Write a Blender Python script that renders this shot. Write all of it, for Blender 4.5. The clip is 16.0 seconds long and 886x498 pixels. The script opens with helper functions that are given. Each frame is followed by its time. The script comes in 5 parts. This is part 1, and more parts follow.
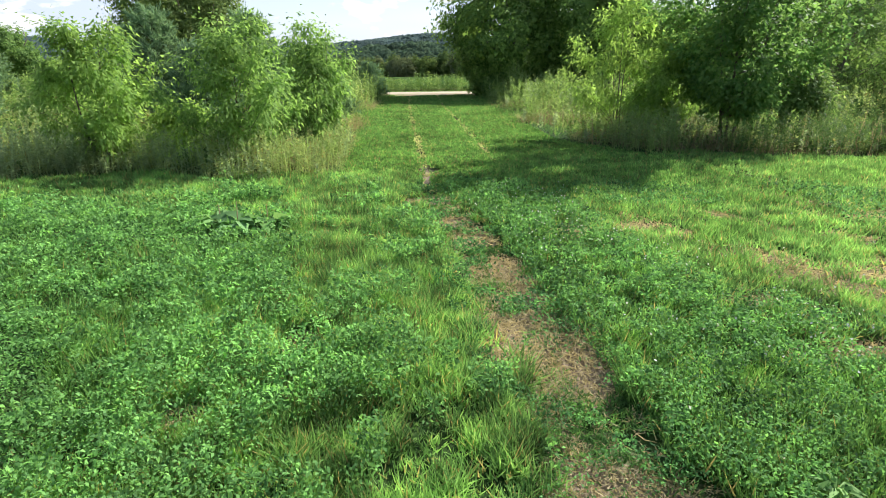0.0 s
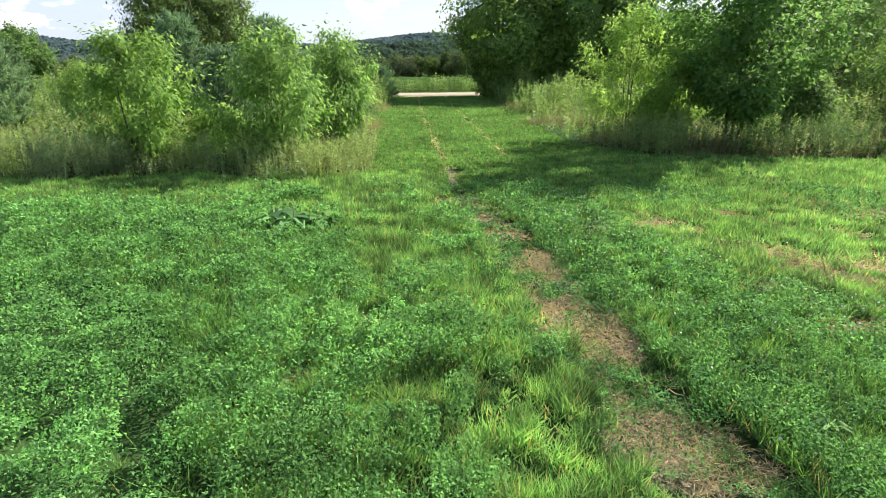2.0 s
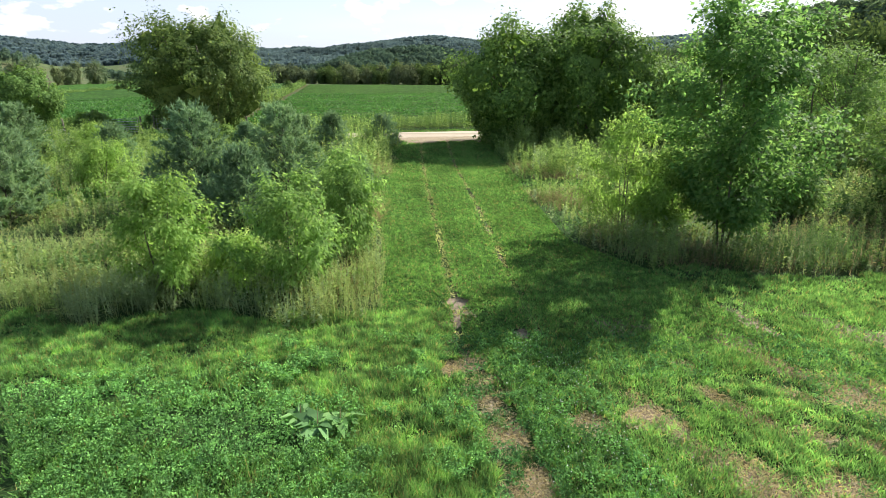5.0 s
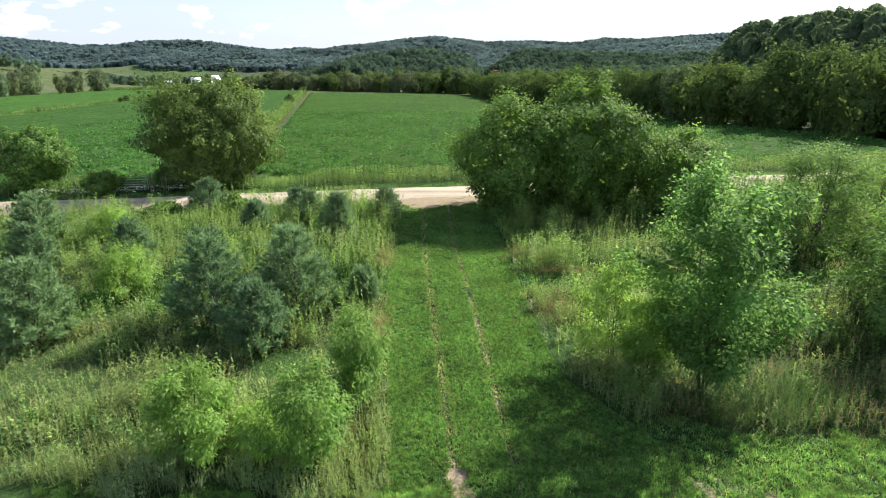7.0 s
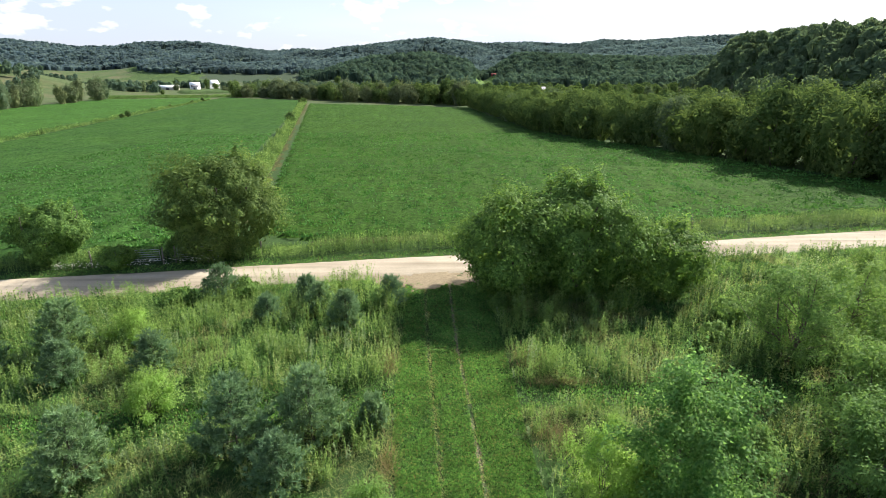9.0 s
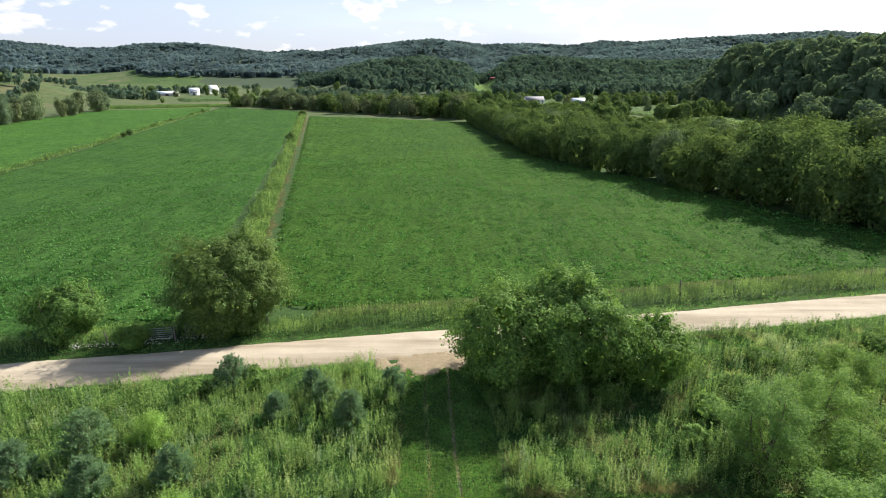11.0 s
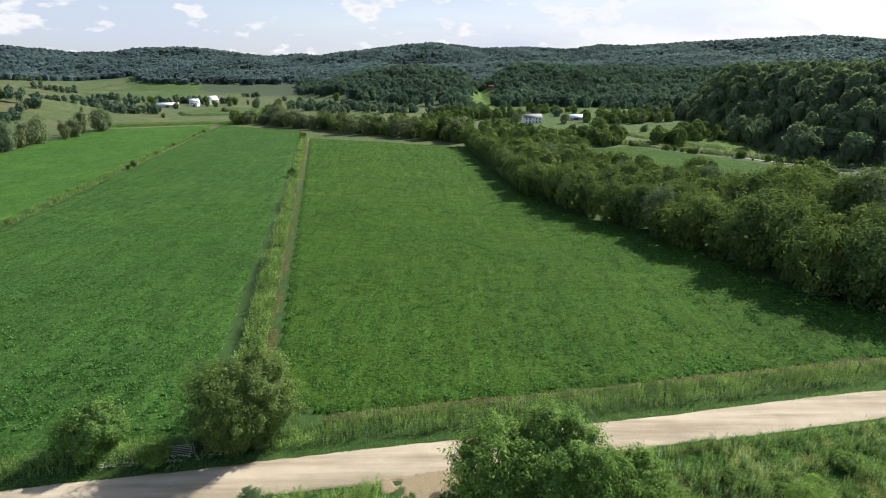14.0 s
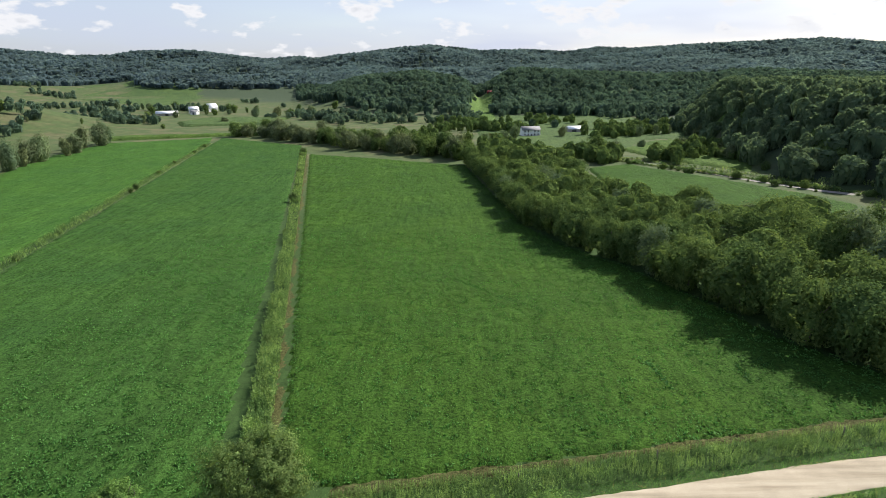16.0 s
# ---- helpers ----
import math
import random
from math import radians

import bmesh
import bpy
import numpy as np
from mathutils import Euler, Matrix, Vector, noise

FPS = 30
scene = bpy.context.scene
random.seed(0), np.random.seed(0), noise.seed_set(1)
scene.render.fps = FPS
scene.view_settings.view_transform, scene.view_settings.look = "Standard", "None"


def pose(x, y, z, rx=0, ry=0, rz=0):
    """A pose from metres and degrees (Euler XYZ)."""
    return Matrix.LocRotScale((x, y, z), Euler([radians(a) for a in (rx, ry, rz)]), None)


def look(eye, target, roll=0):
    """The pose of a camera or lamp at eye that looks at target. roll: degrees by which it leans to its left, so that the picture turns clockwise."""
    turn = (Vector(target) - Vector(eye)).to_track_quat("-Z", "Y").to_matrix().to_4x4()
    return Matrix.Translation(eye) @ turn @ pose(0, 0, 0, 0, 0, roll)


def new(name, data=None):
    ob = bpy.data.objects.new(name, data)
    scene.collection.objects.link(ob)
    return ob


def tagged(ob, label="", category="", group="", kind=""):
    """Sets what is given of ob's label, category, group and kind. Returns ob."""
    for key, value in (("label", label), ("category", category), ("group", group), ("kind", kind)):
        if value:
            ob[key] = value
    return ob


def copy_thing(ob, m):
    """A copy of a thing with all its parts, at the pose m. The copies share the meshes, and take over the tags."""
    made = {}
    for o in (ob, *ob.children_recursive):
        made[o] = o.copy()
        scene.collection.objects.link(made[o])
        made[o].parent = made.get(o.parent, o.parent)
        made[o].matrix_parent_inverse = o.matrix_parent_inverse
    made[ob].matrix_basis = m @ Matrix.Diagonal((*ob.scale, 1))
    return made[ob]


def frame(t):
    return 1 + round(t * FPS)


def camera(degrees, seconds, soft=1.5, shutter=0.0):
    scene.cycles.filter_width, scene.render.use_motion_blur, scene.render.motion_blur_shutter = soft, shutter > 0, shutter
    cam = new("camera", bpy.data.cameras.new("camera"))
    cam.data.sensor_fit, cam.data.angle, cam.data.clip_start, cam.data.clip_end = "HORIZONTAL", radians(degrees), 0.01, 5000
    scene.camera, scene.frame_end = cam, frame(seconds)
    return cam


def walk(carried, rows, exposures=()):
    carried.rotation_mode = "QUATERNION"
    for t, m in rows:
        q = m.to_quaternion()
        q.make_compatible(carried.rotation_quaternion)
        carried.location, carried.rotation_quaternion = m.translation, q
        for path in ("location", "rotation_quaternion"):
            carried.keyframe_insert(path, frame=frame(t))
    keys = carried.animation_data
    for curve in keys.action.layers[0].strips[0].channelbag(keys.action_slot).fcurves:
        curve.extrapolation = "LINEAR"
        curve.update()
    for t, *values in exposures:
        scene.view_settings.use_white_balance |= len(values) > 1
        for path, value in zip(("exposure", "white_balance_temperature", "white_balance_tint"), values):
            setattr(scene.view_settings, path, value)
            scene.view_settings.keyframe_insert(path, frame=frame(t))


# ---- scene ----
cam = camera(78.01, 16.0, soft=0.6)
# seconds, x, y, z, yaw, pitch, roll
PATH = [
    (0.0, -0.000, -0.000, 1.878, -0.000, -17.714, 0.224),
    (0.5, -0.402, -0.235, 1.923, 0.094, -17.690, 0.195),
    (1.0, -0.512, -0.444, 1.959, 0.140, -17.716, 0.189),
    (1.5, -0.518, -0.620, 1.997, 0.147, -17.738, 0.179),
    (2.0, -0.455, -0.689, 2.032, 0.149, -17.778, 0.153),
    (2.5, -0.390, -0.654, 2.061, 0.138, -17.793, 0.137),
    (3.0, -0.364, -0.575, 2.233, 0.138, -17.804, 0.148),
    (3.5, -0.405, -0.527, 2.755, 0.154, -17.743, 0.179),
    (4.0, -0.479, -0.512, 3.358, 0.168, -17.641, 0.186),
    (4.5, -0.568, -0.543, 4.122, 0.170, -17.578, 0.189),
    (4.7, -0.581, -0.544, 4.476, 0.154, -17.578, 0.193),
    (6.8, -0.572, -0.421, 9.268, 0.209, -17.654, 0.154),
    (7.0, -0.589, -0.371, 9.815, 0.218, -17.625, 0.188),
    (7.5, -0.627, -0.186, 11.241, 0.198, -17.597, 0.216),
    (8.0, -0.656, -0.199, 12.806, 0.140, -17.608, 0.197),
    (8.5, -0.704, -0.278, 14.480, 0.068, -17.652, 0.145),
    (9.0, -0.829, -0.286, 16.219, 0.037, -17.668, 0.136),
    (9.2, -0.875, -0.271, 16.922, 0.012, -17.681, 0.145),
    (11.3, -0.735, -0.422, 24.998, -0.069, -17.745, 0.149),
    (11.5, -0.762, -0.315, 25.763, -0.056, -17.723, 0.153),
    (12.0, -0.815, -0.264, 27.852, -0.081, -17.704, 0.158),
    (12.5, -0.903, -0.392, 30.008, -0.108, -17.673, 0.165),
    (13.0, -0.927, -0.524, 32.147, -0.113, -17.670, 0.172),
    (13.5, -0.873, -0.552, 34.304, -0.146, -17.702, 0.198),
    (14.0, -0.789, -0.562, 36.576, -0.184, -17.725, 0.194),
    (14.5, -0.783, -0.476, 38.885, -0.214, -17.730, 0.190),
    (15.0, -0.860, -0.388, 41.246, -0.260, -17.730, 0.197),
    (15.5, -1.033, -0.425, 43.776, -0.308, -17.744, 0.222),
    (16.0, -1.038, -0.294, 46.230, -0.329, -17.763, 0.254),
]
walk(cam, [(t, pose(x, y, z, pitch, 0, yaw) @ pose(0, 0, 0, 0, roll, 0) @ pose(0, 0, 0, 90)) for t, x, y, z, yaw, pitch, roll in PATH],
     [(0.0, 1.2), (4.7, 1.2), (7.0, 1.21), (9.0, 1.16), (12.0, 0.97), (16.0, 0.80)])

# ---- light: afternoon sun ahead and to the right, bright hazy sky with small clouds ----
SUN_AZ, SUN_EL = 49.5, 37.5          # degrees to the right of +y, and above the horizon
sun_dir = Vector((math.sin(radians(SUN_AZ)) * math.cos(radians(SUN_EL)), math.cos(radians(SUN_AZ)) * math.cos(radians(SUN_EL)), math.sin(radians(SUN_EL))))
sun = new("sun", bpy.data.lights.new("sun", "SUN"))
sun.data.energy, sun.data.angle, sun.data.color = 5.0, radians(0.6), (1.0, 0.955, 0.89)
sun.matrix_world = look(sun_dir * 100, (0, 0, 0))

world = bpy.data.worlds.new("sky")
scene.world = world
world.use_nodes = True
wn, wl = world.node_tree.nodes, world.node_tree.links
wn.clear()


def wnode(kind, **values):
    n = wn.new(kind)
    for k, v in values.items():
        n.inputs[k].default_value = v
    return n


sky = wn.new("ShaderNodeTexSky")
sky.sky_type, sky.sun_disc = "NISHITA", False
sky.sun_elevation, sky.sun_rotation = radians(SUN_EL), radians(SUN_AZ)
sky.air_density, sky.dust_density, sky.ozone_density = 1.0, 1.6, 1.0
coord = wn.new("ShaderNodeTexCoord")
sep = wn.new("ShaderNodeSeparateXYZ")
wl.new(coord.outputs["Generated"], sep.inputs[0])


def wmath(op, a, b=None):
    n = wn.new("ShaderNodeMath")
    n.operation = op
    for i, v in enumerate((a, b)):
        if v is None:
            continue
        if isinstance(v, (int, float)):
            n.inputs[i].default_value = v
        else:
            wl.new(v, n.inputs[i])
    return n.outputs[0]


# flat cloud layer: direction projected on a plane overhead
up = wmath("ADD", wmath("MAXIMUM", sep.outputs["Z"], 0.0), 0.10)
flat = wn.new("ShaderNodeCombineXYZ")
wl.new(wmath("DIVIDE", sep.outputs["X"], up), flat.inputs[0])
wl.new(wmath("DIVIDE", sep.outputs["Y"], up), flat.inputs[1])
puff = wnode("ShaderNodeTexNoise", Scale=15.0, Detail=7.0, Roughness=0.5)
tall = wn.new("ShaderNodeMapping")
tall.inputs["Scale"].default_value = (1.0, 1.0, 2.3)
tall.inputs["Location"].default_value = (0.35, 0.0, 0.0)
wl.new(coord.outputs["Generated"], tall.inputs[0])
wl.new(tall.outputs[0], puff.inputs["Vector"])
veil = wnode("ShaderNodeTexNoise", Scale=0.21, Detail=4.0, Roughness=0.5)
wl.new(flat.outputs[0], veil.inputs["Vector"])


def wramp(fac, stops):
    n = wn.new("ShaderNodeValToRGB")
    els = n.color_ramp.elements
    while len(els) < len(stops):
        els.new(0.5)
    for e, (p, v) in zip(els, stops):
        e.position, e.color = p, (v, v, v, 1) if isinstance(v, (int, float)) else (*v, 1)
    wl.new(fac, n.inputs[0])
    return n.outputs[0]


cover = wramp(puff.outputs[0], [(0.56, 0.0), (0.63, 1.0)])
thin = wramp(veil.outputs[0], [(0.30, 0.35), (0.62, 0.88)])
shade = wramp(puff.outputs[0], [(0.58, (1.0, 1.0, 1.0)), (0.66, (0.96, 0.97, 1.0)), (0.76, (0.72, 0.75, 0.80))])
SKY = 0.10
low = wramp(sep.outputs["Z"], [(0.16, 1.0), (0.55, 0.12)])        # the haze thins out towards the zenith
thin, cover = wmath("MULTIPLY", thin, low), wmath("MULTIPLY", cover, low)
lum = wn.new("ShaderNodeMix")
lum.data_type = "RGBA"
wl.new(sky.outputs[0], lum.inputs[6])
lum.inputs[7].default_value = (0.352 / SKY, 0.388 / SKY, 0.50 / SKY, 1)      # thin high veil
wl.new(thin, lum.inputs[0])
cloud = wn.new("ShaderNodeMix")
cloud.data_type, cloud.blend_type = "RGBA", "MULTIPLY"
cloud.inputs[0].default_value = 1.0
cloud.inputs[6].default_value = (0.54 / SKY, 0.54 / SKY, 0.55 / SKY, 1)
wl.new(shade, cloud.inputs[7])
mixed = wn.new("ShaderNodeMix")
mixed.data_type = "RGBA"
wl.new(cover, mixed.inputs[0])
wl.new(lum.outputs[2], mixed.inputs[6])
wl.new(cloud.outputs[2], mixed.inputs[7])
back = wnode("ShaderNodeBackground", Strength=SKY)
wl.new(mixed.outputs[2], back.inputs[0])
wout = wn.new("ShaderNodeOutputWorld")
wl.new(back.outputs[0], wout.inputs[0])

# ---- materials ----
def material(name):
    m = bpy.data.materials.new(name)
    m.use_nodes = True
    m.node_tree.nodes.clear()
    return m, m.node_tree.nodes, m.node_tree.links


def ramp(nodes, links, fac, stops):
    n = nodes.new("ShaderNodeValToRGB")
    els = n.color_ramp.elements
    while len(els) < len(stops):
        els.new(0.5)
    for e, (p, v) in zip(els, stops):
        e.position, e.color = p, (v, v, v, 1) if isinstance(v, (int, float)) else (*v, 1)
    links.new(fac, n.inputs[0])
    return n.outputs[0]


def tnoise(nodes, links, scale, detail=4.0, rough=0.55, coords="Object", stretch=None, turn=0.0):
    tc = nodes.new("ShaderNodeTexCoord")
    src = tc.outputs[coords]
    if stretch or turn:
        mp = nodes.new("ShaderNodeMapping")
        mp.inputs["Scale"].default_value = stretch or (1, 1, 1)
        mp.inputs["Rotation"].default_value = (0, 0, turn)
        links.new(src, mp.inputs[0])
        src = mp.outputs[0]
    n = nodes.new("ShaderNodeTexNoise")
    n.inputs["Scale"].default_value, n.inputs["Detail"].default_value, n.inputs["Roughness"].default_value = scale, detail, rough
    links.new(src, n.inputs["Vector"])
    return n.outputs[0]


def mixc(nodes, links, fac, a, b, blend="MIX"):
    n = nodes.new("ShaderNodeMix")
    n.data_type, n.blend_type = "RGBA", blend
    for i, v in ((0, fac), (6, a), (7, b)):
        if isinstance(v, (int, float)):
            n.inputs[i].default_value = v
        elif isinstance(v, tuple):
            n.inputs[i].default_value = (*v, 1)
        else:
            links.new(v, n.inputs[i])
    return n.outputs[2]


def bump(nodes, links, height, strength, distance):
    n = nodes.new("ShaderNodeBump")
    n.inputs["Strength"].default_value, n.inputs["Distance"].default_value = strength, distance
    links.new(height, n.inputs["Height"])
    return n.outputs[0]


def surface(nodes, links, color, rough=0.8, normal=None, metal=0.0, spec=0.3):
    p = nodes.new("ShaderNodeBsdfPrincipled")
    if isinstance(color, tuple):
        p.inputs["Base Color"].default_value = (*color, 1)
    else:
        links.new(color, p.inputs["Base Color"])
    if isinstance(rough, (int, float)):
        p.inputs["Roughness"].default_value = rough
    else:
        links.new(rough, p.inputs["Roughness"])
    p.inputs["Metallic"].default_value, p.inputs["Specular IOR Level"].default_value = metal, spec
    if normal is not None:
        links.new(normal, p.inputs["Normal"])
    return p


def finish(nodes, links, shader):
    o = nodes.new("ShaderNodeOutputMaterial")
    links.new(shader.outputs[0], o.inputs[0])


def leaf_material(name, dark, light, glow=0.4, patch=0.6, rough=0.65, spec=0.08, other=None, share=0.12, tint=1.25, clump=0.0):
    """Leaves: colour differs from leaf to leaf, from plant to plant and in patches; light shines through."""
    m, N, L = material(name)
    geo = N.new("ShaderNodeNewGeometry")
    rnd = geo.outputs["Random Per Island"]
    dark, light = (tuple(a + (b - a) * f for a, b in zip(dark, light)) for f in (0.12, 0.84))
    col = ramp(N, L, rnd, [(0.0, dark), (1.0, light)])
    if other:
        pick = ramp(N, L, rnd, [(share - 0.01, 1.0), (share + 0.01, 0.0)])
        col = mixc(N, L, pick, col, other)
    big = ramp(N, L, tnoise(N, L, patch, 3.0), [(0.3, 0.68), (0.7, 1.28)])
    col = mixc(N, L, 1.0, col, big, "MULTIPLY")
    if clump:                                        # plants of a hand's width differ; the dark end also paints shade between tufts
        col = mixc(N, L, 1.0, col, ramp(N, L, tnoise(N, L, clump, 2.0), [(0.34, (0.50, 0.52, 0.56)), (0.5, (0.95, 0.95, 0.95)), (0.66, (1.42, 1.38, 1.2))]), "MULTIPLY")
    info = N.new("ShaderNodeObjectInfo")
    per = ramp(N, L, info.outputs["Random"], [(0.0, (0.82, 0.86, 0.9)), (1.0, (1.15, 1.1, 1.0))])
    col = mixc(N, L, 1.0, col, per, "MULTIPLY")
    p = surface(N, L, col, rough, spec=spec)
    tr = N.new("ShaderNodeBsdfTranslucent")
    warm = mixc(N, L, 1.0, col, (1.34 * tint, 1.30 * tint, 0.98 * tint), "MULTIPLY")
    L.new(warm, tr.inputs[0])
    mix = N.new("ShaderNodeMixShader")
    mix.inputs[0].default_value = glow
    L.new(p.outputs[0], mix.inputs[1])
    L.new(tr.outputs[0], mix.inputs[2])
    finish(N, L, mix)
    return m


def bark_material(name, a, b):
    m, N, L = material(name)
    n1 = tnoise(N, L, 9.0, 6.0, 0.6, stretch=(3, 3, 0.6))
    col = ramp(N, L, n1, [(0.3, a), (0.7, b)])
    finish(N, L, surface(N, L, col, 0.9, bump(N, L, n1, 0.6, 0.02)))
    return m


MAT = {}
MAT["alfalfa"] = leaf_material("alfalfa_leaf", (0.056, 0.146, 0.040), (0.225, 0.465, 0.142), 0.38, 0.9, clump=6.0)
MAT["clover"] = leaf_material("clover_leaf", (0.030, 0.090, 0.030), (0.168, 0.385, 0.124), 0.36, 1.3, clump=6.0)
MAT["grass"] = leaf_material("grass_blade", (0.032, 0.090, 0.021), (0.178, 0.354, 0.106), 0.42, 0.7, other=(0.26, 0.23, 0.10), share=0.05, clump=4.0)
MAT["bright_grass"] = leaf_material("sunlit_grass_blade", (0.050, 0.122, 0.032), (0.215, 0.405, 0.128), 0.43, 0.8, other=(0.30, 0.26, 0.11), share=0.08, clump=3.2)
MAT["lane_grass"] = leaf_material("mown_grass_blade", (0.036, 0.098, 0.024), (0.165, 0.335, 0.095), 0.40, 0.5, other=(0.24, 0.21, 0.10), share=0.08, clump=9.0)
MAT["straw"] = leaf_material("dry_grass_blade", (0.280, 0.235, 0.130), (0.480, 0.410, 0.250), 0.3, 0.8)
MAT["russet"] = leaf_material("russet_grass_blade", (0.135, 0.115, 0.066), (0.290, 0.235, 0.140), 0.35, 0.5, other=(0.14, 0.20, 0.06), share=0.25)
MAT["weeds"] = leaf_material("meadow_weed_leaf", (0.112, 0.180, 0.066), (0.295, 0.378, 0.146), 0.42, 0.23, other=(0.20, 0.17, 0.07), share=0.08)
MAT["goldenrod"] = leaf_material("goldenrod_leaf", (0.092, 0.167, 0.050), (0.252, 0.367, 0.115), 0.4, 0.5)
MAT["sage"] = leaf_material("grey_green_weed_leaf", (0.120, 0.180, 0.098), (0.280, 0.370, 0.205), 0.48, 0.4)
MAT["bramble"] = leaf_material("dark_bramble_leaf", (0.046, 0.100, 0.028), (0.145, 0.240, 0.070), 0.3, 0.5)
MAT["rank_grass"] = leaf_material("uncut_grass_blade", (0.166, 0.213, 0.079), (0.389, 0.419, 0.180), 0.55, 0.4, other=(0.28, 0.225, 0.13), share=0.18)
MAT["box_elder"] = leaf_material("box_elder_leaf", (0.125, 0.235, 0.056), (0.290, 0.435, 0.122), 0.52, 0.6)
MAT["young_tree"] = leaf_material("young_tree_leaf", (0.078, 0.160, 0.042), (0.220, 0.340, 0.098), 0.36, 0.8)
MAT["poplar"] = leaf_material("poplar_leaf", (0.061, 0.158, 0.045), (0.224, 0.362, 0.107), 0.50, 0.5, rough=0.6, spec=0.08)
MAT["big_tree"] = leaf_material("broad_tree_leaf", (0.052, 0.114, 0.028), (0.208, 0.325, 0.078), 0.36, 0.9)
MAT["dusty_tree"] = leaf_material("dull_tree_leaf", (0.050, 0.098, 0.030), (0.165, 0.232, 0.074), 0.40, 0.9)
MAT["woods"] = leaf_material("wood_edge_leaf", (0.050, 0.092, 0.030), (0.150, 0.208, 0.068), 0.25, 0.3, rough=0.95, spec=0.0)
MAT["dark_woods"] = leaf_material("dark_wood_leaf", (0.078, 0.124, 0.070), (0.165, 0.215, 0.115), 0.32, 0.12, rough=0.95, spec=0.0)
# distance haze is painted into the next two leaf colours: paler, bluer
MAT["haze_tinted_woods"] = leaf_material("hill_leaf_haze_tint", (0.062, 0.108, 0.078), (0.098, 0.140, 0.098), 0.40, 0.02, rough=0.95, spec=0.0)
MAT["haze_tinted_ridge"] = leaf_material("ridge_leaf_haze_tint", (0.098, 0.142, 0.156), (0.112, 0.157, 0.170), 0.48, 0.008, rough=0.95, spec=0.0)
MAT["willow"] = leaf_material("pale_tree_leaf", (0.080, 0.112, 0.058), (0.185, 0.220, 0.115), 0.3, 0.2, rough=0.95, spec=0.0)
MAT["pine"] = leaf_material("pine_needle", (0.096, 0.184, 0.092), (0.240, 0.362, 0.200), 0.35, 0.6, rough=0.6, tint=1.0)
MAT["crop"] = leaf_material("field_alfalfa_leaf", (0.029, 0.097, 0.024), (0.085, 0.200, 0.055), 0.32, 0.05)
MAT["dock"] = leaf_material("dock_leaf", (0.115, 0.235, 0.08), (0.21, 0.38, 0.135), 0.35, 0.5)
MAT["blossom"] = leaf_material("pale_blossom", (0.55, 0.55, 0.5), (0.8, 0.8, 0.75), 0.2, 0.5)
MAT["bark"] = bark_material("bark", (0.05, 0.04, 0.03), (0.17, 0.14, 0.11))
MAT["pine_bark"] = bark_material("pine_bark", (0.035, 0.035, 0.024), (0.075, 0.072, 0.048))


def ground_material():
    m, N, L = material("meadow_ground")
    at = N.new("ShaderNodeVertexColor")
    at.layer_name = "cover"                          # red: bare soil, green: pasture, blue: woodland floor
    s3 = N.new("ShaderNodeSeparateColor")
    L.new(at.outputs[0], s3.inputs[0])
    fine = tnoise(N, L, 14.0, 8.0, 0.65)
    mid = tnoise(N, L, 0.9, 5.0, 0.6)
    wide = tnoise(N, L, 0.035, 4.0, 0.5)
    turf = ramp(N, L, fine, [(0.3, (0.016, 0.034, 0.010)), (0.55, (0.038, 0.074, 0.020)), (0.8, (0.085, 0.105, 0.040))])
    turf = mixc(N, L, 1.0, turf, ramp(N, L, mid, [(0.3, 0.75), (0.7, 1.25)]), "MULTIPLY")
    soil = ramp(N, L, fine, [(0.25, (0.12, 0.095, 0.064)), (0.55, (0.26, 0.205, 0.145)), (0.8, (0.40, 0.34, 0.25))])
    soil = mixc(N, L, 1.0, soil, ramp(N, L, mid, [(0.3, 0.8), (0.7, 1.15)]), "MULTIPLY")
    past = ramp(N, L, wide, [(0.35, (0.084, 0.100, 0.042)), (0.5, (0.062, 0.092, 0.034)), (0.62, (0.104, 0.106, 0.052))])
    past = mixc(N, L, 1.0, past, ramp(N, L, tnoise(N, L, 0.16, 6.0, 0.65), [(0.3, 0.78), (0.7, 1.18)]), "MULTIPLY")
    wood = ramp(N, L, mid, [(0.3, (0.034, 0.052, 0.028)), (0.7, (0.056, 0.078, 0.044))])
    col = mixc(N, L, s3.outputs[1], turf, past)
    col = mixc(N, L, s3.outputs[2], col, wood)
    edge = N.new("ShaderNodeMath")
    edge.operation = "MULTIPLY_ADD"
    L.new(fine, edge.inputs[0])
    edge.inputs[1].default_value = 0.85
    L.new(s3.outputs[0], edge.inputs[2])
    col = mixc(N, L, ramp(N, L, edge.outputs[0], [(0.76, 0.0), (1.10, 1.0)]), col, soil)
    finish(N, L, surface(N, L, col, 0.95, bump(N, L, fine, 0.7, 0.03), spec=0.1))
    return m


def gravel_material():
    m, N, L = material("crushed_limestone_gravel")
    grit = tnoise(N, L, 28.0, 8.0, 0.7)
    lane = tnoise(N, L, 0.55, 4.0, 0.5, stretch=(0.12, 1.6, 1.0))
    blot = tnoise(N, L, 0.35, 5.0, 0.6)
    col = ramp(N, L, grit, [(0.25, (0.24, 0.20, 0.15)), (0.55, (0.37, 0.322, 0.243)), (0.8, (0.47, 0.422, 0.335))])
    col = mixc(N, L, 1.0, col, ramp(N, L, lane, [(0.36, (0.74, 0.71, 0.66)), (0.62, (1.1, 1.09, 1.07))]), "MULTIPLY")
    col = mixc(N, L, 1.0, col, ramp(N, L, blot, [(0.3, 0.88), (0.7, 1.08)]), "MULTIPLY")
    finish(N, L, surface(N, L, col, 0.95, bump(N, L, grit, 0.5, 0.02), spec=0.15))
    return m


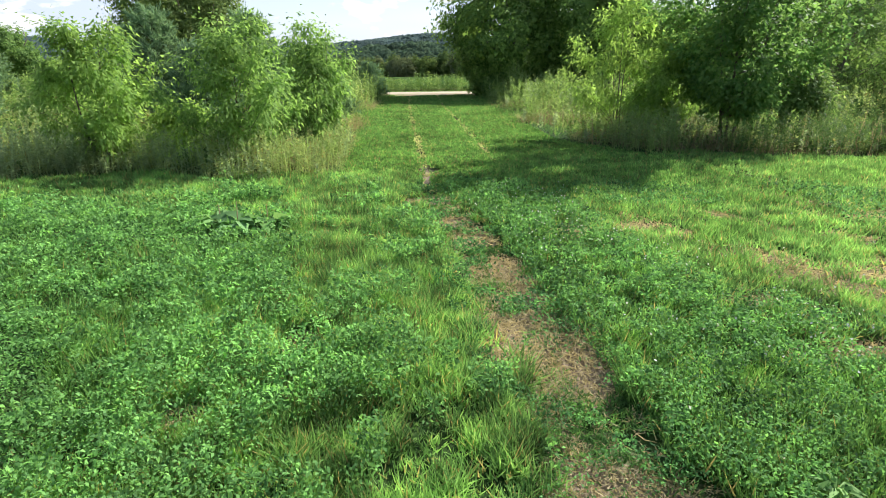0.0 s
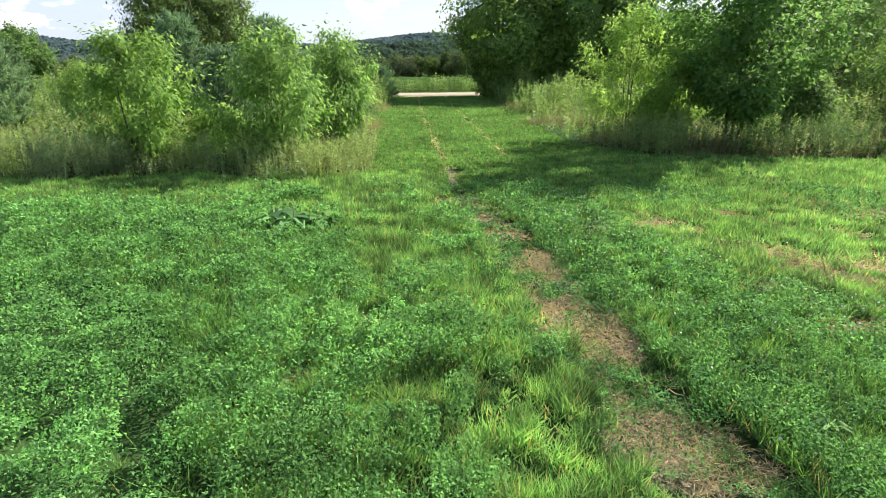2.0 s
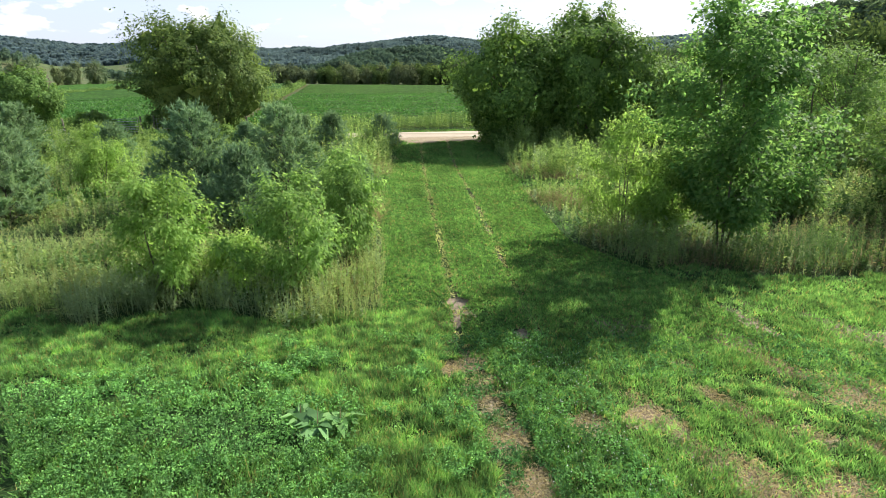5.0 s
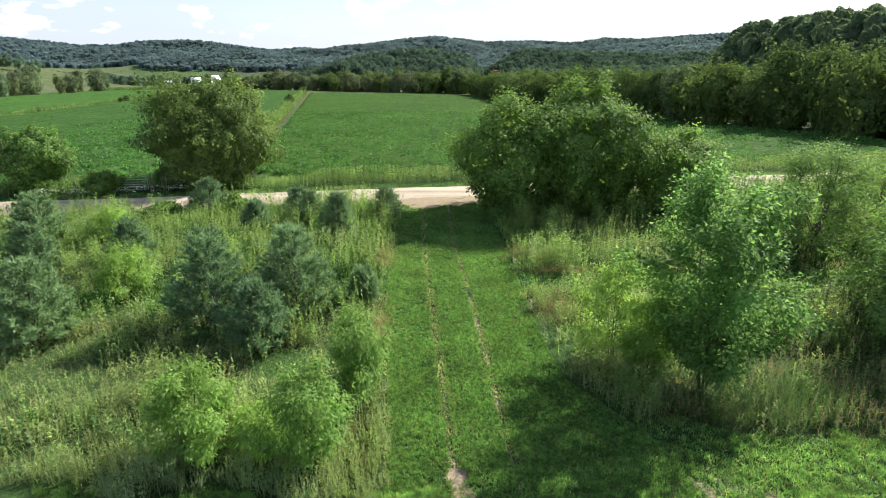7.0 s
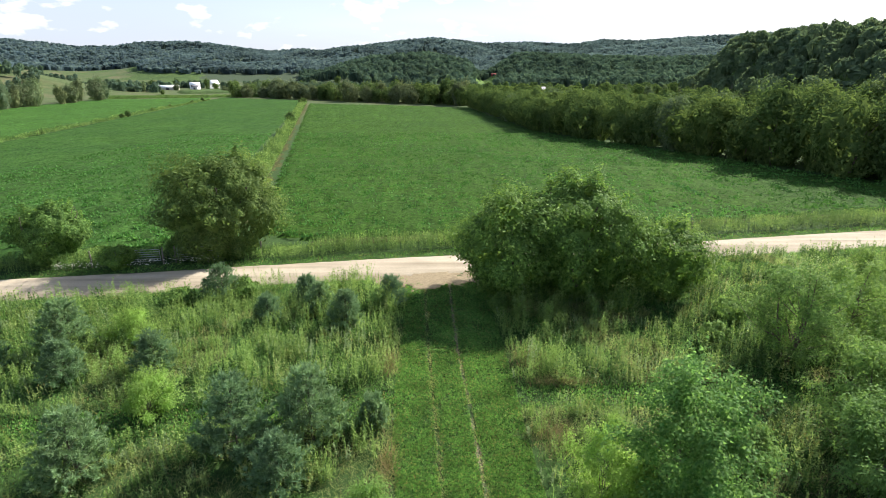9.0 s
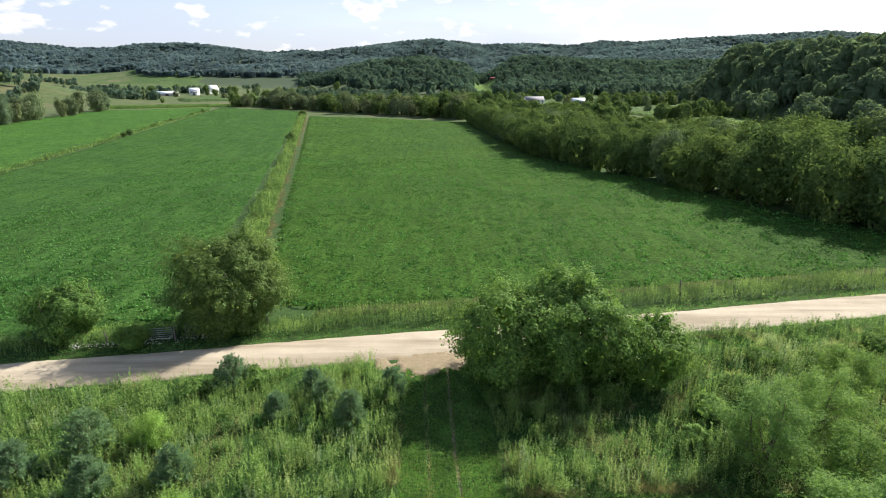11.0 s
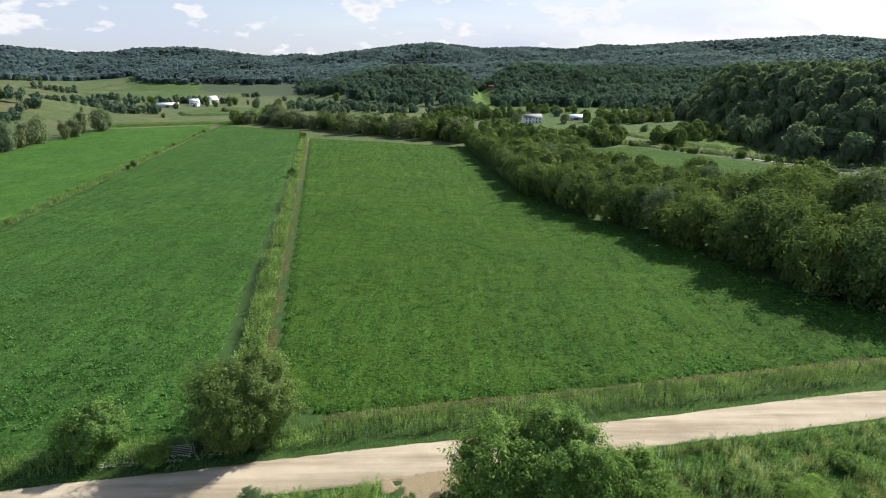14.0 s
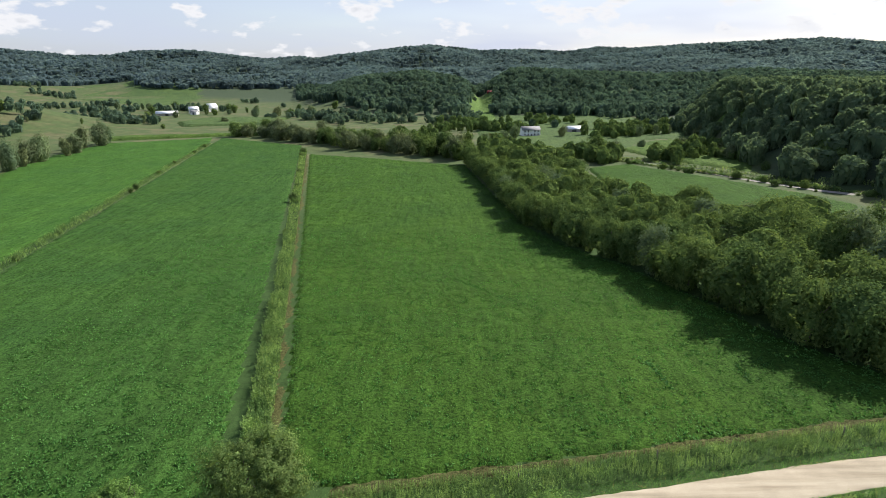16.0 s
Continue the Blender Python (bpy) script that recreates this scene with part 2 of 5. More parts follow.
def crop_material(name, a, b, c):
    m, N, L = material(name)
    fine = tnoise(N, L, 3.2, 8.0, 0.7)
    rows = tnoise(N, L, 0.9, 3.0, 0.6, stretch=(1.0, 0.10, 1.0), turn=-0.21)
    pat = tnoise(N, L, 0.045, 5.0, 0.6)
    col = ramp(N, L, fine, [(0.28, a), (0.5, b), (0.75, c)])
    tuft = tnoise(N, L, 2.0, 5.0, 0.7)
    # self-shadow between the crop tufts is put into the colour here
    col = mixc(N, L, 1.0, col, ramp(N, L, tuft, [(0.36, 0.48), (0.5, 1.0), (0.66, 1.34)]), "MULTIPLY")
    col = mixc(N, L, 1.0, col, ramp(N, L, rows, [(0.32, 0.78), (0.68, 1.18)]), "MULTIPLY")
    col = mixc(N, L, 1.0, col, ramp(N, L, pat, [(0.3, (0.86, 0.88, 0.95)), (0.7, (1.18, 1.1, 1.0))]), "MULTIPLY")
    relief = mixc(N, L, 0.35, tuft, fine)
    finish(N, L, surface(N, L, col, 0.9, bump(N, L, relief, 1.0, 0.36), spec=0.04))
    return m


def plain_material(name, a, b, rough=0.6, metal=0.0, scale=6.0, relief=0.2):
    m, N, L = material(name)
    n1 = tnoise(N, L, scale, 6.0, 0.6)
    finish(N, L, surface(N, L, ramp(N, L, n1, [(0.3, a), (0.7, b)]), rough, bump(N, L, n1, relief, 0.01), metal))
    return m


MAT["ground"] = ground_material()
MAT["gravel"] = gravel_material()
MAT["back_road"] = plain_material("grey_gravel", (0.17, 0.16, 0.135), (0.27, 0.25, 0.215), 0.95, 0.0, 0.8)
MAT["field"] = crop_material("alfalfa_field", (0.013, 0.035, 0.006), (0.034, 0.080, 0.012), (0.064, 0.124, 0.023))
MAT["dirt"] = plain_material("straw_strewn_dirt", (0.13, 0.10, 0.058), (0.31, 0.245, 0.15), 0.95, 0.0, 9.0, 0.6)
MAT["young_crop"] = crop_material("young_green_crop", (0.016, 0.046, 0.01), (0.041, 0.102, 0.019), (0.076, 0.158, 0.035))
MAT["west_crop"] = crop_material("western_alfalfa_field", (0.013, 0.037, 0.009), (0.034, 0.083, 0.017), (0.064, 0.130, 0.031))
MAT["corn"] = crop_material("corn_field", (0.018, 0.048, 0.012), (0.060, 0.110, 0.024), (0.120, 0.165, 0.045))
MAT["pasture"] = crop_material("hill_pasture", (0.045, 0.082, 0.028), (0.064, 0.106, 0.037), (0.088, 0.122, 0.050))
MAT["fallow"] = crop_material("dry_fallow_grass", (0.042, 0.052, 0.018), (0.070, 0.076, 0.028), (0.105, 0.100, 0.046))
MAT["slope"] = crop_material("bright_hill_meadow", (0.050, 0.098, 0.022), (0.074, 0.130, 0.032), (0.100, 0.150, 0.044))
MAT["galvanised"] = plain_material("galvanised_tube", (0.30, 0.30, 0.29), (0.46, 0.46, 0.44), 0.45, 0.6)
MAT["old_wood"] = plain_material("weathered_wood", (0.10, 0.085, 0.07), (0.22, 0.19, 0.16), 0.9)
MAT["white_wall"] = plain_material("white_siding", (0.70, 0.70, 0.68), (0.82, 0.82, 0.80), 0.6, 0.0, 0.6)
MAT["grey_roof"] = plain_material("grey_shingle", (0.13, 0.13, 0.135), (0.22, 0.22, 0.225), 0.8, 0.0, 0.8)
MAT["white_roof"] = plain_material("white_metal_roof", (0.66, 0.68, 0.70), (0.80, 0.81, 0.82), 0.4, 0.2, 0.5)
MAT["tan_wall"] = plain_material("tan_metal_wall", (0.36, 0.33, 0.29), (0.46, 0.43, 0.38), 0.5, 0.1, 0.6)
MAT["red_wall"] = plain_material("red_barn_wall", (0.17, 0.030, 0.026), (0.24, 0.045, 0.038), 0.7, 0.0, 0.6)
MAT["window"] = plain_material("window_glass", (0.03, 0.035, 0.04), (0.05, 0.055, 0.06), 0.08)
MAT["dark_trim"] = plain_material("dark_trim", (0.04, 0.04, 0.04), (0.08, 0.08, 0.08), 0.6)

# ---- mesh helpers ----
def mesh_arrays(name, V, F, mat, smooth=False):
    """A mesh from an array of corners (n, 3) and one of faces (m, k)."""
    V, F = np.asarray(V, np.float32).reshape(-1, 3), np.asarray(F, np.int32)
    me = bpy.data.meshes.new(name)
    k = F.shape[1]
    me.vertices.add(len(V))
    me.vertices.foreach_set("co", V.ravel())
    me.loops.add(F.size)
    me.loops.foreach_set("vertex_index", F.ravel())
    me.polygons.add(len(F))
    me.polygons.foreach_set("loop_start", np.arange(0, F.size, k, dtype=np.int32))
    if smooth:
        me.polygons.foreach_set("use_smooth", np.ones(len(F), bool))
    me.materials.append(mat)
    me.update(calc_edges=True)
    return me


def quads(name, Q, mat):
    """A mesh of loose leaves, each with three or four corners."""
    k = Q.shape[1]
    return mesh_arrays(name, Q.reshape(-1, 3), np.arange(len(Q) * k).reshape(-1, k), mat)


def thing(name, label, category, x=0, y=0, z=0, group="", kind=""):
    ob = new(name)
    ob.location = (x, y, z)
    return tagged(ob, label, category, group, kind)


def part(name, mesh, parent, label=""):
    ob = new(name, mesh)
    ob.parent = parent
    return tagged(ob, label)


def stuff(name, mesh, label, category):
    return tagged(new(name, mesh), label, category, kind="stuff")


def structure(name, mesh, label, category):
    return tagged(new(name, mesh), label, category, kind="structure")


def unit(v):
    return v / np.maximum(1e-9, np.linalg.norm(v, axis=-1, keepdims=True))


def leaf_quads(P, D, L, W, rng, droop=0.15, fold=0.12, level=None, aim=None):
    """Pointed leaves or blades: foot P, direction D, length L, width W. One folded quad each."""
    n = len(P)
    L, W = np.broadcast_to(L, n)[:, None], np.broadcast_to(W, n)[:, None]
    D = unit(D)
    if aim is None:
        aim = rng.normal(size=(n, 3)) if level is None else np.array((0, 0, 1.0)) + level * rng.normal(size=(n, 3))
    S = unit(np.cross(D, aim))
    U = np.cross(S, D)
    mid = P + 0.5 * L * D + fold * L * U
    tip = P + L * D
    tip[:, 2] -= (droop * L)[:, 0]
    return np.stack([P, mid + 0.5 * W * S, tip, mid - 0.5 * W * S], 1)


def blade_tris(P, D, L, W, rng, droop=0.15, level=None, aim=None):
    """Narrow leaves and blades that taper from a broad foot to a tip: three corners each."""
    n = len(P)
    L, W = np.broadcast_to(L, n)[:, None], np.broadcast_to(W, n)[:, None]
    D = unit(D)
    if aim is None:
        aim = rng.normal(size=(n, 3)) if level is None else np.array((0, 0, 1.0)) + level * rng.normal(size=(n, 3))
    S = unit(np.cross(D, aim))
    tip = P + L * D
    tip[:, 2] -= (droop * L)[:, 0]
    return np.stack([P - 0.5 * W * S, P + 0.5 * W * S, tip], 1)


def sstep(a, b, x):
    t = np.clip((x - a) / (b - a), 0, 1)
    return t * t * (3 - 2 * t)


LATTICE = np.random.RandomState(5).rand(256, 256)


def vnoise(x, y, size, shift=0):
    """Smooth noise from 0 to 1, with lumps about size metres across."""
    u, v = np.asarray(x) / size + 17.3 * shift, np.asarray(y) / size + 9.1 * shift
    i, j = np.floor(u).astype(int), np.floor(v).astype(int)
    a, b = u - i, v - j
    a, b = a * a * (3 - 2 * a), b * b * (3 - 2 * b)
    g = lambda p, q: LATTICE[p % 256, q % 256]
    return (g(i, j) * (1 - a) + g(i + 1, j) * a) * (1 - b) + (g(i, j + 1) * (1 - a) + g(i + 1, j + 1) * a) * b


def line_gap(x, y, pts):
    """The distance of points to a broken line."""
    best = np.full(np.shape(x), 1e9)
    for (ax, ay), (bx, by) in zip(pts[:-1], pts[1:]):
        dx, dy = bx - ax, by - ay
        t = np.clip(((x - ax) * dx + (y - ay) * dy) / (dx * dx + dy * dy), 0, 1)
        best = np.minimum(best, np.hypot(x - ax - t * dx, y - ay - t * dy))
    return best


def inside(x, y, poly):
    ok = np.zeros(np.shape(x), bool)
    for (ax, ay), (bx, by) in zip(poly, poly[1:] + poly[:1]):
        cross = ((ay > y) != (by > y)) & (x < (bx - ax) * (y - ay) / ((by - ay) or 1e-9) + ax)
        ok ^= cross
    return ok


# ---- the lie of the land ----
RIDGE_AZ = [-180, -60, -36.9, -34.7, -32.1, -29.2, -27.4, -23.4, -20.1, -16.6, -13.5, -11.9, -9.7, -7, -4.2, -0.9, 1.3, 4.1, 8.5, 12.3, 15.4, 18.5, 22.4, 26.9, 31.2, 33.5, 37.6, 60, 180]
RIDGE_EL = [2.0, 2.0, 2.08, 1.91, 1.65, 1.73, 2.12, 2.22, 1.87, 1.49, 1.75, 1.55, 1.92, 2.18, 2.54, 2.80, 2.58, 2.25, 2.32, 2.07, 2.44, 2.28, 2.50, 2.62, 2.72, 2.77, 2.33, 2.2, 2.0]
MID_AZ, MID_TOP = [-180, 3.4, 7.2, 9.6, 15, 20, 25, 29, 45, 70, 180], [0, 0, 44, 43, 35, 30, 28, 36, 30, 0, 0]
KNOLL_AZ, KNOLL_TOP = [-180, -15, -13, -10, -7, -2, 2.4, 4.2, 180], [0, 0, 5, 22, 33, 40, 27, 0, 0]
HILL_AZ, HILL_FOOT = [20, 24, 28, 33, 40, 60, 90], [520, 470, 345, 285, 260, 240, 240]


def land(x, y):
    x, y = np.asarray(x, float), np.asarray(y, float)
    r, az = np.hypot(x, y), np.degrees(np.arctan2(x, y))
    z = 0.45 * sstep(12, 40, y) * (1 - sstep(70, 130, y))
    top = 46 + 2250 * np.tan(np.radians(np.interp(az, RIDGE_AZ, RIDGE_EL))) - 13
    rough = (vnoise(x, y, 260, 1) - 0.5) * 60 + (vnoise(x, y, 120, 2) - 0.5) * 24
    s = np.clip((r - 950) / 1300, 0, 1) ** 1.5
    far = top * s + rough * 3 * s * (1 - s)
    far = far * (1 - 0.4 * sstep(2500, 4200, r))
    mid = np.interp(az, MID_AZ, MID_TOP) * sstep(650, 1130, r)
    mid = mid + rough * 0.25 * sstep(650, 1130, r)
    knoll = np.interp(az, KNOLL_AZ, KNOLL_TOP) * sstep(600, 940, r) * (1 - 0.7 * sstep(1000, 1400, r))
    foot = np.interp(az, HILL_AZ, HILL_FOOT)
    hill = 29 * sstep(0, 85, r - foot) * (1 - sstep(260, 420, r - foot)) * sstep(23, 27, az) * (1 - sstep(60, 80, az))
    hump = 19 * np.exp(-(((x + 385) / 58) ** 2 + ((y - 505) / 60) ** 2)) + 13 * np.exp(-(((x + 480) / 90) ** 2 + ((y - 480) / 80) ** 2))
    return z + np.maximum.reduce([far, mid, knoll]) + hill + hump


# wheel tracks, from the foot of the view towards the road
RUT_A = [(1.4, 0.6), (1.02, 1.7), (0.88, 2.5), (0.78, 3.2), (0.50, 5.0), (0.36, 6.3), (0.05, 7.6), (-0.30, 9.2), (-0.33, 11.3), (-0.89, 18), (-1.25, 23), (-1.75, 29.8), (-2.1, 36), (-2.3, 42)]
RUT_B = [(3.9, 2.2), (3.1, 3.5), (2.5, 5.0), (1.9, 6.6), (1.45, 9), (1.2, 12), (0.92, 17.6), (0.55, 23), (0.02, 29.8), (-0.25, 36), (-0.4, 42)]
PATCHES = [(-0.27, 11.27, 0.32, 0.42), (-0.47, 8.26, 0.26, 0.40), (1.60, 6.63, 0.38, 0.30), (2.52, 6.80, 0.42, 0.30), (3.25, 3.45, 0.75, 0.26), (0.95, 3.2, 0.22, 0.42),
           (2.65, 4.35, 0.40, 0.22), (0.62, 5.3, 0.2, 0.4), (4.3, 4.9, 0.5, 0.2), (-1.05, 3.6, 0.18, 0.2), (3.9, 2.9, 0.5, 0.3), (1.0, 9.6, 0.25, 0.35), (-1.5, 2.7, 0.16, 0.14)]


def rut_x(y, pts):
    p = np.array(pts)
    return np.interp(y, p[:, 1], p[:, 0])


def bare(x, y):
    """How bare the soil is, from 0 to 1: wheel tracks and worn patches."""
    n = 0.6 * vnoise(x, y, 0.35, 3) + 0.4 * vnoise(x, y, 0.14, 25)
    a = line_gap(x, y, RUT_A)
    b = line_gap(x, y, RUT_B)
    near = (1 - sstep(8.5, 14, y)) * (1 - sstep(6.5, 10, np.abs(x - 2))) * sstep(-3, 0.5, y)
    d = (1 - sstep(0.22, 0.66, a + 0.6 * (n - 0.5))) * (0.04 + 0.16 * near + 0.58 * near * sstep(0.36, 0.76, 0.65 * vnoise(x, y, 0.55, 4) + 0.35 * vnoise(x, y, 0.2, 18)) + 0.17 * (1 - near) + 0.24 * (0.4 + 0.6 * near) * vnoise(x, y, 1.7, 19))
    d = np.maximum(d, (1 - sstep(0.06, 0.34, b + 0.4 * (n - 0.5))) * (0.32 + 0.22 * vnoise(x, y, 1.3, 20) - 0.14 * near))
    worn = near * sstep(0.2, 1.2, x - rut_x(y, RUT_B)) * sstep(0.46, 0.64, 0.5 * vnoise(x + 0.6 * y, 0.5 * y - 0.3 * x, 0.45, 22) + 0.5 * vnoise(x, y, 1.7, 24))
    d = np.maximum(d, 0.8 * worn)
    for px, py, rx, ry in PATCHES:
        e = np.hypot((x - px) / rx, (y - py) / ry) + 0.7 * (n - 0.5)
        d = np.maximum(d, 1 - sstep(0.6, 1.15, e))
    return d


def road_y(x):
    """The middle of the gravel road."""
    return 45.0 + 0.172 * np.asarray(x)


ROAD_HALF = 2.5


def axis(core0, core1, step, low, high, growth=0.06, limit=45.0):
    up, down = [core1], [core0]
    while up[-1] < high:
        up.append(up[-1] + min(limit, max(step, growth * (up[-1] - core1 + step))))
    while down[-1] > low:
        down.append(down[-1] - min(limit, max(step, growth * (core0 - down[-1] + step))))
    return np.array(down[:0:-1] + list(np.arange(core0, core1, step)) + up)


def wooded(x, y):
    """Where the hills carry closed woods, 0 or 1."""
    r, az = np.hypot(x, y), np.degrees(np.arctan2(x, y))
    n = (vnoise(x, y, 150, 6) - 0.5)
    far = r + 260 * n > np.interp(az, [-60, -30, -24.5, -23, -14, -8, 5, 60], [1480, 1400, 1330, 1080, 1040, 1050, 1050, 1100])
    mid = (r > 670 + 50 * n) & (az > 5.4 + 0.8 * n) & (az < 80)
    knoll = (r > np.interp(az, [-13, -8, -3, 2.5], [850, 700, 635, 650]) + 50 * n) & (az > -12.5) & (az < 2.9 + 0.6 * n) & (r < 1300)
    foot = np.interp(az, HILL_AZ, HILL_FOOT)
    hill = (r > foot + 10 * n) & (r < foot + 330) & (az > 23.2)
    return far | mid | knoll | hill


def build_ground():
    gx = axis(-5.5, 5.5, 0.18, -4400, 4400, 0.095, 70)
    gy = axis(0.5, 12.0, 0.18, -2600, 4400, 0.095, 70)
    X, Y = np.meshgrid(gx, gy)
    Z = land(X, Y)
    near = (np.hypot(X, Y) < 60)
    Z = Z + np.where(near, 0.03 * (vnoise(X, Y, 0.8, 7) - 1) + 0.04 * (vnoise(X, Y, 2.5, 8) - 1), 0) - 0.06 * np.where(near, bare(X, Y), 0)
    on_road = np.abs(Y - road_y(X)) < ROAD_HALF + 0.8
    Z = np.where(on_road, land(X, Y) - 0.03, Z)
    h, w = X.shape
    idx = np.arange(h * w).reshape(h, w)
    F = np.stack([idx[:-1, :-1], idx[:-1, 1:], idx[1:, 1:], idx[1:, :-1]], -1).reshape(-1, 4)
    me = mesh_arrays("ground", np.stack([X, Y, Z], -1), F, MAT["ground"], smooth=True)
    layer = me.color_attributes.new("cover", "FLOAT_COLOR", "POINT")
    col = np.zeros((h * w, 4), np.float32)
    col[:, 3] = 1
    x, y = X.ravel(), Y.ravel()
    col[:, 0] = np.where(near.ravel(), bare(x, y), 0)
    col[:, 1] = sstep(150, 320, np.hypot(x, y))
    col[:, 2] = wooded(x, y)
    layer.data.foreach_set("color", col.ravel())
    structure("ground", me, "grassy valley floor and hillsides with worn soil tracks", "ground")


build_ground()


def draped(name, xs, ys, keep, lift, mat, label, category, kind="structure", skirt=True):
    """A sheet laid over the land where keep(x, y) holds, with its edges brought down to the ground."""
    X, Y = np.meshgrid(xs, ys)
    h, w = X.shape
    idx = np.arange(h * w).reshape(h, w)
    F = np.stack([idx[:-1, :-1], idx[:-1, 1:], idx[1:, 1:], idx[1:, :-1]], -1).reshape(-1, 4)
    cx, cy = X.ravel()[F].mean(1), Y.ravel()[F].mean(1)
    ok = keep(cx, cy)
    F = F[ok]
    count = np.bincount(F.ravel(), minlength=h * w)
    Z = land(X, Y).ravel() + np.where(count == 4, lift(X.ravel(), Y.ravel()), -0.05 if skirt else 0.02)
    used = np.unique(F)
    remap = np.full(h * w, -1)
    remap[used] = np.arange(len(used))
    V = np.stack([X.ravel(), Y.ravel(), Z], -1)[used]
    ob = new(name, mesh_arrays(name, V, remap[F], mat, smooth=True))
    return tagged(ob, label, category, kind=kind)


# ---- gravel road, slightly crowned, with ragged edges ----
def build_road():
    xs = np.concatenate([np.arange(-420, -70, 6.0), np.arange(-70, 90, 0.5), np.arange(90, 420, 6.0)])
    offs = np.array([-1.0, -0.93, -0.8, -0.5, -0.2, 0, 0.2, 0.5, 0.8, 0.93, 1.0])
    V = []
    for x in xs:
        yc = float(road_y(x))
        for o in offs:
            wob = 0.25 * (vnoise(x, o * 50, 1.3, 9) - 0.5) + 0.5 * (vnoise(x, o * 50, 6.0, 10) - 0.5) if abs(o) > 0.9 else 0
            y = yc + o * ROAD_HALF + wob
            z = float(land(x, y)) + 0.02 + 0.10 * (1 - o * o) - (0.05 if abs(o) == 1 else 0)
            V.append((x, y, z + 0.012 * (vnoise(x, y, 0.7, 11) - 0.5)))
    n, k = len(xs), len(offs)
    idx = np.arange(n * k).reshape(n, k)
    F = np.stack([idx[:-1, :-1], idx[1:, :-1], idx[1:, 1:], idx[:-1, 1:]], -1).reshape(-1, 4)
    structure("road", mesh_arrays("road", V, F, MAT["gravel"], True), "pale crushed limestone country road with wheel marks", "road")
    apron = lambda x, y: (np.hypot((x + 1.7) / 4.7, (y - 41.5) / 2.3) + 0.9 * (vnoise(x, y, 0.9, 12) - 0.5) + 0.5 * (vnoise(x, y, 0.3, 79) - 0.5) < 0.95) & (y < road_y(x) - 1.9)
    draped("dirt_apron", np.arange(-8, 5, 0.16), np.arange(37, 44, 0.16), apron, lambda x, y: 0.045 + 0.02 * vnoise(x, y, 0.4, 80), MAT["dirt"],
           "trodden dirt and straw where the grass lane meets the road", "ground")


build_road()

# ---- fields ----
EAST_EDGE = [(5.7, 291), (12.4, 290), (20, 220), (26, 168), (34, 146), (45, 129), (52, 112), (57.5, 99), (61.4, 87), (70, 76), (95, 69)]
hedge_left = lambda y: -13.5 - 0.213 * y       # west side of the overgrown fence line between the fields
hedge_far = lambda y: -86.5 - 0.195 * y        # the next fence line to the west
FIELD_SOUTH = lambda x: road_y(x) + np.where(np.asarray(x) > -14, 9.0, 7.2)


def crop_lift(x, y):
    wheel = np.abs(((x + 0.213 * y) / 9.0) % 1.0 - 0.5)
    d = 0.34 + 0.34 * (vnoise(x, y, 1.6, 13) - 0.5) + 0.2 * (vnoise(x, y, 0.6, 14) - 0.5) + 0.2 * (vnoise(x, y, 9, 15) - 0.5)
    return np.maximum(0.06, d - 0.10 * (wheel < 0.035))


EAST_FIELD = [(hedge_left(55) + 4.6, 55.0), (-12, 50.6)] + [(95, 69.5)] + EAST_EDGE[::-1] + [(-43, 317), (hedge_left(334) + 4.6, 334)]
draped("crop_field", np.arange(-80, 98, 0.85), np.arange(48, 336, 1.0), lambda x, y: inside(x, y, EAST_FIELD) & (y > FIELD_SOUTH(x)), crop_lift, MAT["field"],
       "level green alfalfa field with faint mowing rows", "field")
draped("field_margin", np.arange(-14, 92, 0.4), np.arange(48, 72, 0.3), lambda x, y: (np.abs(y - road_y(x) - 8.6 - 0.5 * (vnoise(x, y, 3.0, 82) - 0.5)) < 0.55 + 0.7 * vnoise(x, y, 5.0, 84)),
       lambda x, y: 0.06 + 0.16 * vnoise(x, y, 0.8, 83), MAT["fallow"], "worn strip of dry grass and wheel marks along the field's edge", "grass strip")
WEST_FIELD = [(-27, 48), (-110, 34), (-113, 130), (-160.8, 389), (-172, 428), (-95, 378), (-88, 346)]
draped("crop_field", np.arange(-174, -24, 1.0), np.arange(40, 432, 1.2),
       lambda x, y: inside(x, y, WEST_FIELD) & (y > FIELD_SOUTH(x)) & (x < hedge_left(y) - 0.3) & (x > hedge_far(y) + 2.0), crop_lift, MAT["west_crop"],
       "long green alfalfa field between two overgrown fence lines", "field")
FAR_FIELD = [(-100, 30), (-190, 30), (-216, 267), (-232, 313), (-238, 392), (-175, 426), (-163, 389), (-114, 130)]
draped("crop_field", np.arange(-240, -90, 1.2), np.arange(40, 430, 1.5), lambda x, y: inside(x, y, FAR_FIELD) & (x < hedge_far(y) - 1.5), crop_lift, MAT["young_crop"],
       "pale green hay field beyond the second fence line", "field")
EAST_PLOT = [(74, 275), (70, 215), (84, 200), (112, 186), (135, 176), (150, 190), (142, 213), (126, 243), (98, 286)]
draped("crop_field", np.arange(60, 152, 1.0), np.arange(170, 290, 1.0), lambda x, y: inside(x, y, EAST_PLOT), lambda x, y: crop_lift(x, y) + 0.5, MAT["field"],
       "small green field behind the belt of trees", "field")
EAST_CORN = [(125, 300), (150, 262), (190, 330), (196, 400), (150, 390), (112, 345)]
draped("corn_field", np.arange(105, 205, 2.0), np.arange(255, 405, 2.0), lambda x, y: inside(x, y, EAST_CORN), lambda x, y: 1.2 + 1.4 * (vnoise(x, y, 3, 16) - 0.5), MAT["corn"],
       "sloping corn field below the wooded hill", "field")
